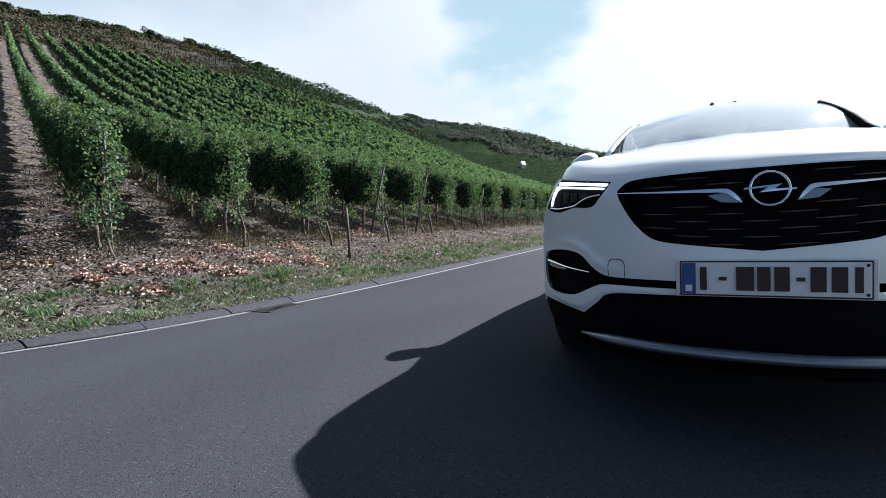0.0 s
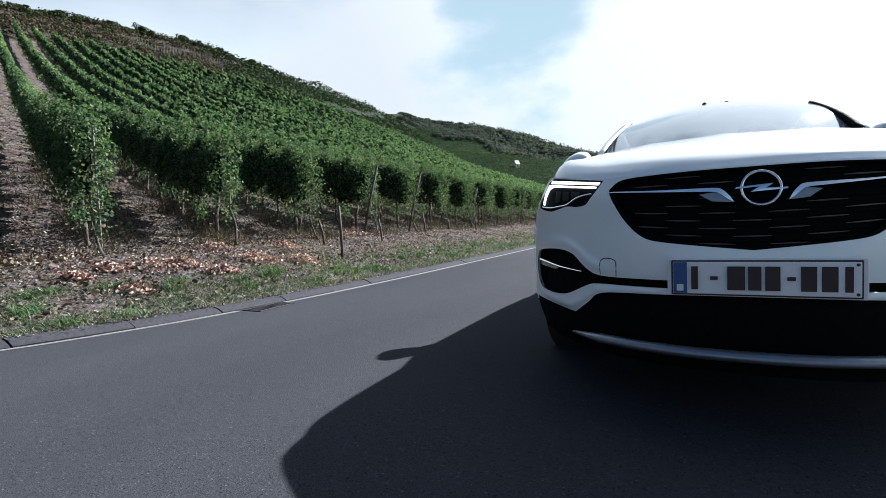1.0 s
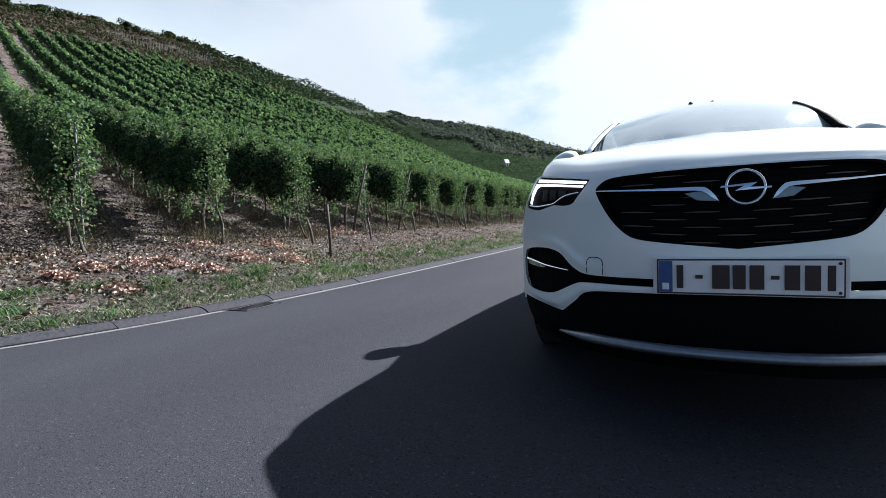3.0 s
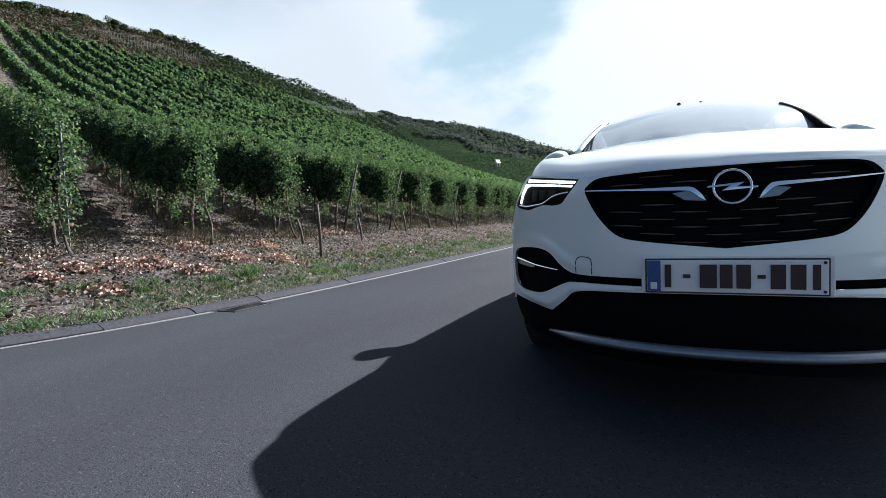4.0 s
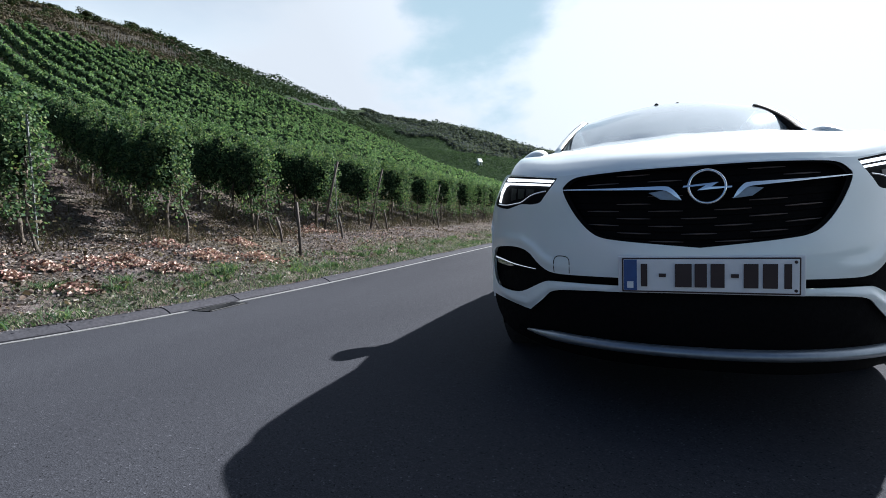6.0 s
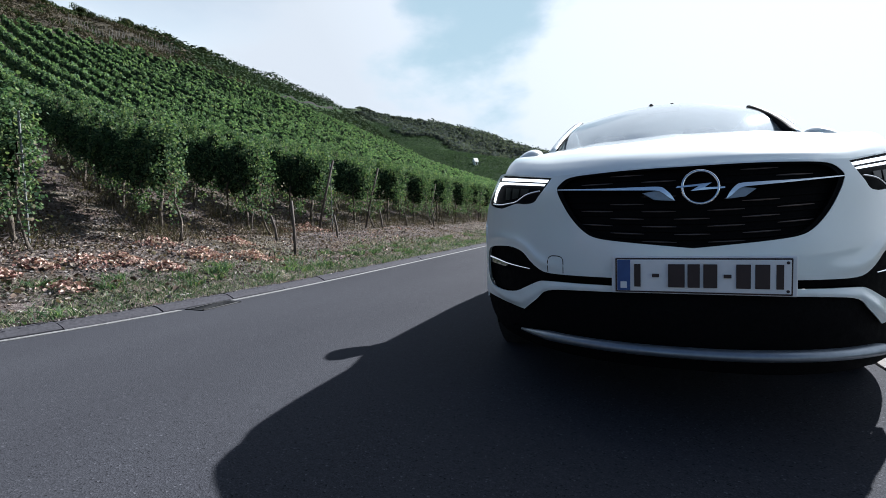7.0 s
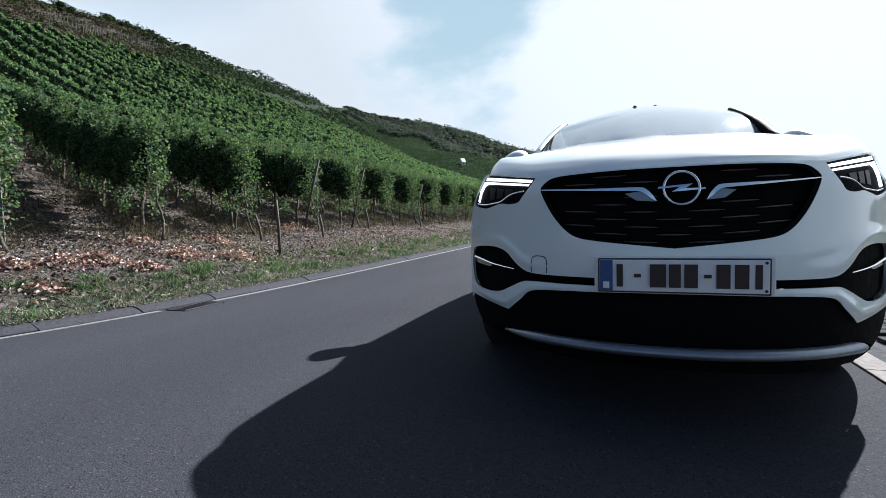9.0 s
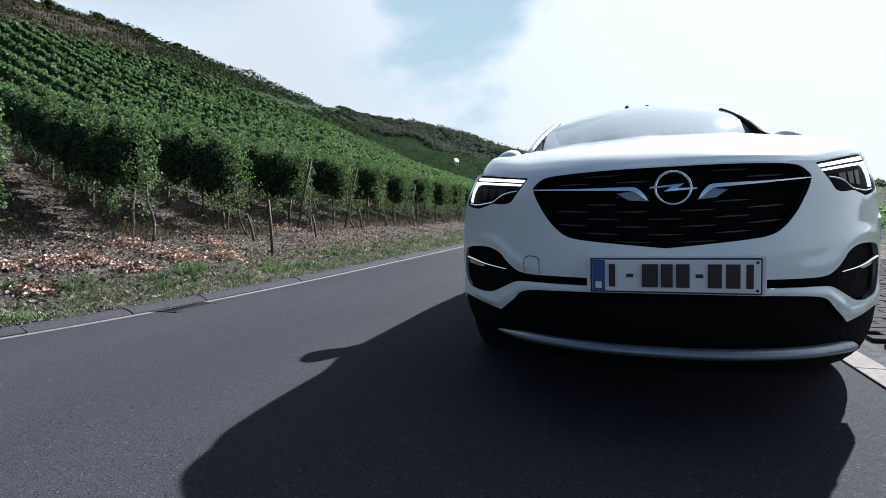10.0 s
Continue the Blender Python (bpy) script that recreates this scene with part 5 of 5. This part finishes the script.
def scatter(name, rng, x, y, z, size, material, label, category, tilt=0.55, lift=0.012, maker=leaf_cloud):
    c = np.stack([x, y, z + lift], 1)
    up = np.tile([0.0, 0.0, 1.0], (len(x), 1))
    v, f = maker(rng, c, up, size, tilt)
    ob = mesh_part(name, mesh_of(name, v, f), material)
    return tagged(ob, label, category, kind="stuff")


def litter():
    r = np.random.default_rng(31)
    x, y, z, off = bank_spots(r, 75000, -3, 30, 0.5, 5.2, 1.6)
    keep = r.random(len(x)) < 0.25 + 0.75 * patchy(x, y, 0.55, 1.0)
    scatter("leaf_litter", r, x[keep], y[keep], z[keep], 0.030, LITTER, "dry tan and brown leaves scattered over the bank", "leaf litter", 0.45, 0.018, quad_cloud)
    x, y, z, off = bank_spots(r, 7000, -3, 16, 1.0, 3.6, 1.3)
    d = (r.random(len(x)) < 0.28) & (patchy(x, y, 0.62, 4.0) > 0.66) & (patchy(x, y, 0.23, 2.0) > 0.25) & (np.abs(off - 2.3 - 0.5 * np.sin(y * 1.3)) < 0.65)
    scatter("red_leaf_litter", r, x[d], y[d], z[d], 0.04, RED_LITTER, "rust red fallen leaves in loose drifts", "leaf litter", 0.8, 0.025, crumpled)
    x, y, z, off = bank_spots(r, 48000, -3, 34, 0.1, 6.5, 1.5)
    # drifts that the wind has gathered
    cx, cy, heap = [], [], []
    for px, py, n, w in ((-6.15, 1.04, 90, 0.11), (-6.38, 1.5, 170, 0.13), (-6.2, 2.33, 230, 0.16), (-5.54, 2.42, 170, 0.15), (-5.94, 3.33, 160, 0.24), (-6.69, 4.69, 160, 0.22),
                         (-5.48, 3.81, 110, 0.22), (-5.2, 1.1, 60, 0.14), (-7.2, 3.6, 90, 0.26), (-7.6, 7.8, 160, 0.4), (-6.3, 1.95, 80, 0.2)):
        n = int(n * 1.9)
        a, b = r.normal(0, 1, n), r.normal(0, 1, n)
        cx.append(px + 0.85 * w * a), cy.append(py + 0.5 * w * b)
        heap.append(0.55 * w * np.exp(-0.8 * (a * a + b * b)) * r.random(n))
    cx, cy, heap = np.concatenate(cx), np.concatenate(cy), np.concatenate(heap)
    px, py = -7.45 + r.normal(0, 0.28, 260), 0.95 + r.normal(0, 0.22, 260)
    scatter("pale_leaves", r, px, py, land(px, py), 0.06, LITTER, "large pale dry leaves heaped at the row end", "leaf litter", 0.8, 0.03, crumpled)
    scatter("leaf_drifts", r, cx, cy, land(cx, cy) + heap, 0.037, RED_LITTER, "salmon and rust fallen leaves gathered in small drifts", "leaf litter", 0.8, 0.035, crumpled)
    gx, gy, gz, off = bank_spots(r, 900, -2, 14, 0.35, 3.2, 1.3)
    scatter("curled_leaves", r, gx, gy, gz, 0.05, LITTER, "single pale curled leaves strewn over the bank", "leaf litter", 0.9, 0.03, crumpled)
    gx, gy, gz, off = bank_spots(r, 6000, -3, 22, -0.10, 0.20, 1.5)
    scatter("kerb_grit", r, gx, gy, gz, 0.014, SLATE, "grey grit and crumbs strewn along the kerb", "grit", 0.4, 0.012, quad_cloud)
    scatter("slate_chips", r, x, y, z, 0.034, SLATE, "grey slate chips over the bank", "stones", 0.6, 0.012, quad_cloud)
    # chips and litter between the near rows
    n = 56000
    d, k = 38 * r.random(n) ** 2.2, r.integers(-4, 8, n)
    s = r.uniform(-1.05, 1.05, n)
    x = ROW_X + ROW_WAY[0] * d + ROW_SIDE[0] * s
    y = ROW_FIRST + ROW_STEP * k + ROW_WAY[1] * d + ROW_SIDE[1] * s
    scatter("slope_litter", r, x[: n // 2], y[: n // 2], land(x[: n // 2], y[: n // 2]), 0.055, LITTER, "dry leaves between the vine rows", "leaf litter", 0.5, 0.02, quad_cloud)
    scatter("slope_chips", r, x[n // 2 :], y[n // 2 :], land(x[n // 2 :], y[n // 2 :]), 0.055, SLATE, "slate chips between the vine rows", "stones", 0.4, 0.01, quad_cloud)


def blades(rng, x, y, z, height, width, lean=0.45):
    n = len(x)
    a = rng.uniform(0, 2 * np.pi, n)
    s = np.stack([np.cos(a), np.sin(a), 0 * a], 1)
    h = (height * rng.uniform(0.5, 1.4, n))[:, None]
    tilt = rng.normal(0, lean, (n, 2)) * h
    base = np.stack([x, y, z - 0.01], 1)
    mid = base + np.concatenate([tilt * 0.35, h * 0.6], 1)
    tip = base + np.concatenate([tilt * 1.1, h * 0.95], 1)
    w = s * width * rng.uniform(0.6, 1.3, n)[:, None]
    v = np.stack([base - w, base + w, mid + w * 0.7, mid - w * 0.7, tip + w * 0.1, tip - w * 0.1], 1).reshape(-1, 3)
    k = np.arange(n)[:, None] * 6
    return v, np.concatenate([k + [0, 1, 2, 3], k + [3, 2, 4, 5]], 1).reshape(-1, 4)


def grass():
    r = np.random.default_rng(41)
    x, y, z, off = bank_spots(r, 80000, -4, 30, -0.02, 1.6, 1.7)
    dense = patchy(x, y, 0.42, 3.0) * (1.1 - 0.5 * off) * (0.45 + 0.55 * patchy(x, y, 1.5, 6.0)) + 0.6 * (off < 0.45) * (0.35 + 0.65 * patchy(x, y, 0.9, 2.0))
    keep = r.random(len(x)) < np.clip(dense * (1.6 + 0.9 * (y < 2.2)) - 0.12, 0.02, 1)
    x, y, z = x[keep], y[keep], z[keep]
    v, f = blades(r, x, y, z, 0.052, 0.0045, 0.9)
    tagged(mesh_part("verge_grass", mesh_of("verge_grass", v, f), GRASS), "short patchy green and straw grass along the kerb", "grass", kind="stuff")
    n = 14000
    x, y, z, off = bank_spots(r, n, 4, 75, -0.02, 2.2, 1.0)
    keep = patchy(x, y, 1.6, 6.0) * (1.15 - 0.35 * off) > 0.42 - 0.01 * y
    x, y, z = x[keep], y[keep], z[keep]
    v, f = blades(r, x, y, z, 0.075, 0.012, 0.8)
    tagged(mesh_part("far_verge_grass", mesh_of("far_verge_grass", v, f), GRASS), "green verge grass along the bend of the road", "grass", kind="stuff")
    # low broad-leaved weeds
    x, y, z, off = bank_spots(r, 60, -2, 14, 0.15, 1.3, 1.3)
    wx, wy = np.array([-5.7, -5.54, -4.99, -5.18, -5.2, -5.0]), np.array([0.54, 1.06, 2.19, 4.12, 0.2, 2.6])
    x, y, z = np.concatenate([x, wx]), np.concatenate([y, wy]), np.concatenate([z, land(wx, wy)])
    cx, cy, cz = [np.repeat(a, 60) + r.normal(0, w, len(a) * 60) for a, w in ((x, 0.06), (y, 0.06), (z, 0.0))]
    v, f = blades(r, cx, cy, cz, 0.085, 0.007, 0.8)
    tagged(mesh_part("weeds", mesh_of("weeds", v, f), LEAF), "dark green weed tufts in the verge", "weeds", kind="stuff")
    # dry shoots and suckers under the vines
    n = 34000
    d, k = r.uniform(-0.6, 10, n), r.integers(-2, 14, n)
    s = r.normal(0, 0.45, n)
    x = ROW_X + ROW_WAY[0] * d + ROW_SIDE[0] * s
    y = ROW_FIRST + ROW_STEP * k + ROW_WAY[1] * d + ROW_SIDE[1] * s
    keep = patchy(x, y, 0.5, 7.0) > 0.45
    v, f = blades(r, x[keep], y[keep], land(x[keep], y[keep]), 0.30, 0.005, 0.9)
    tagged(mesh_part("dry_stalks", mesh_of("dry_stalks", v, f), STRAW), "dry stalks and suckers under the vines", "dry weeds", kind="stuff")


STRAW = leaf_material("dry_stalk", [(0.0, (0.02707, 0.02127, 0.01624)), (0.6, (0.07345, 0.05997, 0.04641)), (1.0, (0.03868, 0.04641, 0.02127))], 0.7, 0.15)
litter()
grass()


# ---------------------------------------------------------------- far slopes
def on_land(left, ahead):
    return EYE_X - left, EYE_Y + ahead


def clumps(rng, x, y, z, width, height, per, size, up=0.0):
    """Crowns of leaf clumps: an uneven dome over each spot."""
    n = len(x)
    t = rng.normal(0, 1, (n, per, 3))
    t /= np.linalg.norm(t, axis=2, keepdims=True)
    t *= rng.uniform(0.55, 1.05, (n, per, 1))
    w = (width * rng.uniform(0.7, 1.3, n))[:, None]
    h = (height * rng.uniform(0.65, 1.35, n))[:, None]
    lump = 1 + 0.25 * np.sin(t[:, :, 0] * 5 + np.arange(n)[:, None]) * np.cos(t[:, :, 1] * 4)
    c = np.stack([x[:, None] + t[:, :, 0] * w * lump, y[:, None] + t[:, :, 1] * w * lump, z[:, None] + h * (0.5 + 0.5 * t[:, :, 2] * lump)], 2).reshape(-1, 3)
    return quad_cloud(rng, c, t.reshape(-1, 3) + [0, 0, up], size, 0.5)


def far_growth():
    r = np.random.default_rng(51)
    # scrub on the slope above the vines
    n = 2600
    left, ahead = r.uniform(80.5, 122, n), r.uniform(8, 128, n)
    keep = (ahead < 90) | ((left > 108) & (ahead < 108))
    left, ahead = left[keep], ahead[keep]
    x, y = on_land(left, ahead)
    v, f = clumps(r, x, y, land(x, y) - 0.2, 1.0, 0.7, 40, 0.33)
    tagged(mesh_part("scrub", mesh_of("scrub", v, f), SCRUB_LEAF), "brown and olive scrub on the hillside above the vines", "scrub", kind="stuff")
    n = 330
    left, ahead = np.where(r.random(n) < 0.5, r.uniform(82, 122, n), r.normal(113, 1.6, n)), r.uniform(8, 92, n)
    x, y = on_land(left, ahead)
    v, f = clumps(r, x, y, land(x, y) - 0.2, 1.2, 1.2, 120, 0.28)
    tagged(mesh_part("bushes", mesh_of("bushes", v, f), TREE_LEAF), "dark green bushes among the scrub", "bushes", kind="stuff")
    # woods along the far ridge
    n = 2300
    az, rr = np.radians(r.uniform(-4, 31, n)), r.uniform(300, 425, n)
    low = 342 + 30 * np.sin(az * 14) + 20 * np.sin(az * 37)
    rr = np.maximum(rr, low - 12)
    x, y = EYE_X - rr * np.sin(az), EYE_Y + rr * np.cos(az)
    tall = 1 - 0.75 * sstep(20, 30, np.degrees(az))
    v, f = clumps(r, x, y, land(x, y) - 2.0 * tall, 4.2 * (0.5 + 0.5 * tall), 4.2 * tall * r.uniform(0.6, 1.2, n), 75, 1.45, 0.7)
    tagged(mesh_part("far_woods", mesh_of("far_woods", v, f), HAZED_WOODS_LEAF), "dense dark broadleaf woods on the far ridge", "woods", kind="stuff")
    # hedge and woods beyond the road's other side, low in the distance
    n = 500
    az, rr = np.radians(r.uniform(-60, -6, n)), r.uniform(500, 700, n)
    x, y = EYE_X - rr * np.sin(az), EYE_Y + rr * np.cos(az)
    v, f = clumps(r, x, y, land(x, y) - 1.0, 9, 9, 40, 6)
    tagged(mesh_part("valley_woods", mesh_of("valley_woods", v, f), HAZED_WOODS_LEAF), "woods across the valley, tinted blue-grey for haze", "woods", kind="stuff")
    n = 260
    x, y = r.uniform(10, 30, n), r.uniform(18, 70, n)
    v, f = clumps(r, x, y, land(x, y) - 0.3, 0.8, 1.3, 160, 0.16)
    tagged(mesh_part("low_hedge", mesh_of("low_hedge", v, f), LEAF_FAR), "green hedge beyond the paved walk", "hedge", kind="stuff")


def track_left(ahead):
    return np.interp(ahead, [86, 94, 104, 112, 130, 162], [83, 85.5, 88.6, 90.6, 95.5, 106.5])


def far_rows():
    """Vine rows on the far slopes, too small to tell leaf from leaf."""
    r = np.random.default_rng(55)
    left, ahead = [], []
    for k in range(-8, 44):                               # upper slope beyond the scrub
        s = np.arange(80, 115, 0.6)
        left.append(s), ahead.append(np.full(len(s), 94 + 2.3 * k) + (s - 80) * 0.35)
    left, ahead = np.concatenate(left), np.concatenate(ahead)
    x, y = on_land(left, ahead)
    keep = (np.abs(left - track_left(ahead) + 1.6) > 2.4) | (ahead > 166)
    x, y = x[keep], y[keep]
    v, f = clumps(r, x, y, land(x, y), 0.42, 1.7, 6, 0.6, 1.0)
    tagged(mesh_part("upper_vines", mesh_of("upper_vines", v, f), FAR_VINE), "dark green vine rows on the upper slope", "vines", kind="stuff")
    xs, ys = [], []
    for k in range(150):
        az = np.radians(-4 + 0.245 * k)
        rr = np.arange(178, 345, 1.0)
        xs.append(EYE_X - rr * np.sin(az + 0.0009 * (rr - 250))), ys.append(EYE_Y + rr * np.cos(az + 0.0009 * (rr - 250)))
    x, y = np.concatenate(xs), np.concatenate(ys)
    keep = (patchy(x, y, 26, 1.0) > 0.06) & (np.abs(np.sin(np.hypot(x, y) / 23 + np.sin(x / 40))) > 0.08) & ((EYE_X - x < 78) | (y - EYE_Y > 200))
    x, y = x[keep], y[keep]
    v, f = clumps(r, x, y, land(x, y), 0.5, 1.4, 5, 0.66, 1.2)
    tagged(mesh_part("terraced_vines", mesh_of("terraced_vines", v, f), TERRACE_VINE), "dark green terraced vines below the woods", "vines", kind="stuff")


TERRACE_VINE = leaf_material("terrace_leaf", [(0.0, (0.021, 0.0375, 0.027)), (0.6, (0.027, 0.0465, 0.0315)), (1.0, (0.03375, 0.0555, 0.03525))], 0.9, 0.3)
FAR_VINE = leaf_material("far_terrace_leaf", [(0.0, (0.01568, 0.028, 0.01904)), (0.6, (0.028, 0.0448, 0.028)), (1.0, (0.0448, 0.0616, 0.03472))], 0.9, 0.1)
far_rows()


def hill_tree(seed):
    r = np.random.default_rng(seed)
    root = new("tree")
    bm = bmesh.new()
    gnarled(bm, [(0, 0, -0.4), (0.08, 0.05, 0.9), (0.02, 0.1, 1.6)], [0.2, 0.14, 0.07], 7)
    for k in range(4):
        a = k * 1.6 + r.uniform(0, 0.6)
        gnarled(bm, [(0.05, 0.06, 0.5 + 0.2 * k), (0.6 * math.cos(a), 0.6 * math.sin(a), 1.0 + 0.15 * k), (1.0 * math.cos(a), 1.0 * math.sin(a), 1.3 + 0.15 * k)], [0.08, 0.05, 0.02], 5)
    part("trunk", bm, BARK, root)
    n = 9
    x, y, z = r.normal(0, 0.75, n), r.normal(0, 0.75, n), r.uniform(0.15, 1.3, n)
    v, f = clumps(r, x, y, z, 0.95, 0.9, 130, 0.31)
    mesh_part("crown", mesh_of("crown", v, f), TREE_LEAF, root)
    return tagged(root, "small dark broadleaf tree on the hill crest", "tree", "trees on the crest")


def crest_trees():
    r = np.random.default_rng(61)
    kinds = [hill_tree(1), hill_tree(2), hill_tree(3)]
    for i in range(44):
        ahead = 16 + 88 * (i / 43) ** 1.25 + r.normal(0, 2.2)
        left = 112.5 + r.normal(0, 1.5)
        x, y = on_land(left, ahead)
        s = float(r.uniform(0.35, 0.95))
        m = place_on_land(x, y, float(r.uniform(0, 360)))
        if i < 3:
            kinds[i].matrix_basis = m @ Matrix.Scale(0.6, 4)
        else:
            copy_thing(kinds[i % 3], m).scale = (s, s, s * float(r.uniform(0.8, 1.1)))


def bare_trellis():
    """Pale bare trellis posts in a young plot high on the slope."""
    verts, faces = [], []
    r = np.random.default_rng(71)
    for i in range(34):
        for j in range(5):
            left, ahead = 96.5 + j * 2.0 * (1 - i / 45), 60 + i * 0.62 + j * 1.1
            x, y = on_land(left + r.normal(0, 0.1), ahead + r.normal(0, 0.1))
            z = float(land(x, y))
            k = len(verts)
            h = 1.25 + r.uniform(-0.2, 0.3)
            for dz in (0, h):
                verts += [(x - 0.02, y - 0.02, z + dz), (x + 0.02, y - 0.02, z + dz), (x + 0.02, y + 0.02, z + dz), (x - 0.02, y + 0.02, z + dz)]
            faces += [(k + a, k + (a + 1) % 4, k + 4 + (a + 1) % 4, k + 4 + a) for a in range(4)] + [(k + 4, k + 5, k + 6, k + 7)]
    tagged(mesh_part("bare_trellis", flat_mesh("bare_trellis", verts, faces), POST), "pale bare trellis posts on the upper slope", "trellis", kind="stuff")


def hill_track():
    ys = np.linspace(90, 162, 60)
    left = track_left(ys)
    v, f = [], []
    for a, b in zip(left, ys):
        for o, dz in ((-0.2, 0.30), (0.2, 0.34), (0.2, -1.5), (-0.2, -1.5)):
            x, y = on_land(a + o, b)
            v.append((x, y, float(land(*on_land(a, b))) + dz))
    for i in range(len(ys) - 1):
        f += [(4 * i + k, 4 * i + (k + 1) % 4, 4 * i + 4 + (k + 1) % 4, 4 * i + 4 + k) for k in range(4)]
    tagged(mesh_part("hill_track", flat_mesh("hill_track", v, f), SETT), "pale farm track with a low wall across the far slope", "track", kind="structure")


def hut():
    root = tagged(new("vineyard_hut"), "small white hut with a pale roof in the far vineyard", "hut")
    bm = bmesh.new()
    box(bm, -1.3, 1.3, -1.2, 1.2, -1.5, 1.7, 0.05)
    part("wall", bm, HUT_WALL, root)
    bm = bmesh.new()
    g = [bm.verts.new(p) for p in ((-1.6, -1.7, 1.6), (1.6, -1.7, 1.6), (1.6, 1.7, 1.6), (-1.6, 1.7, 1.6), (-1.6, 0, 4.2), (1.6, 0, 4.2))]
    for q in ((0, 1, 5, 4), (2, 3, 4, 5), (0, 4, 3), (1, 2, 5), (3, 2, 1, 0)):
        bm.faces.new([g[i] for i in q])
    part("roof", bm, HUT_WALL, root)
    bm = bmesh.new()
    box(bm, -0.4, 0.4, -1.26, -1.18, -0.4, 1.3, 0.02)
    part("door", bm, STAKE, root)
    rr, az = 262.0, radians(17.6)
    root.matrix_basis = place_on_land(EYE_X - rr * math.sin(az), EYE_Y + rr * math.cos(az), 50, 0.5) @ Matrix.Scale(0.8, 4)


HUT_WALL = plain("whitewash", (0.78, 0.78, 0.76), 0.8, 0, 0.08, 6)
far_growth()
crest_trees()
bare_trellis()
hill_track()
hut()
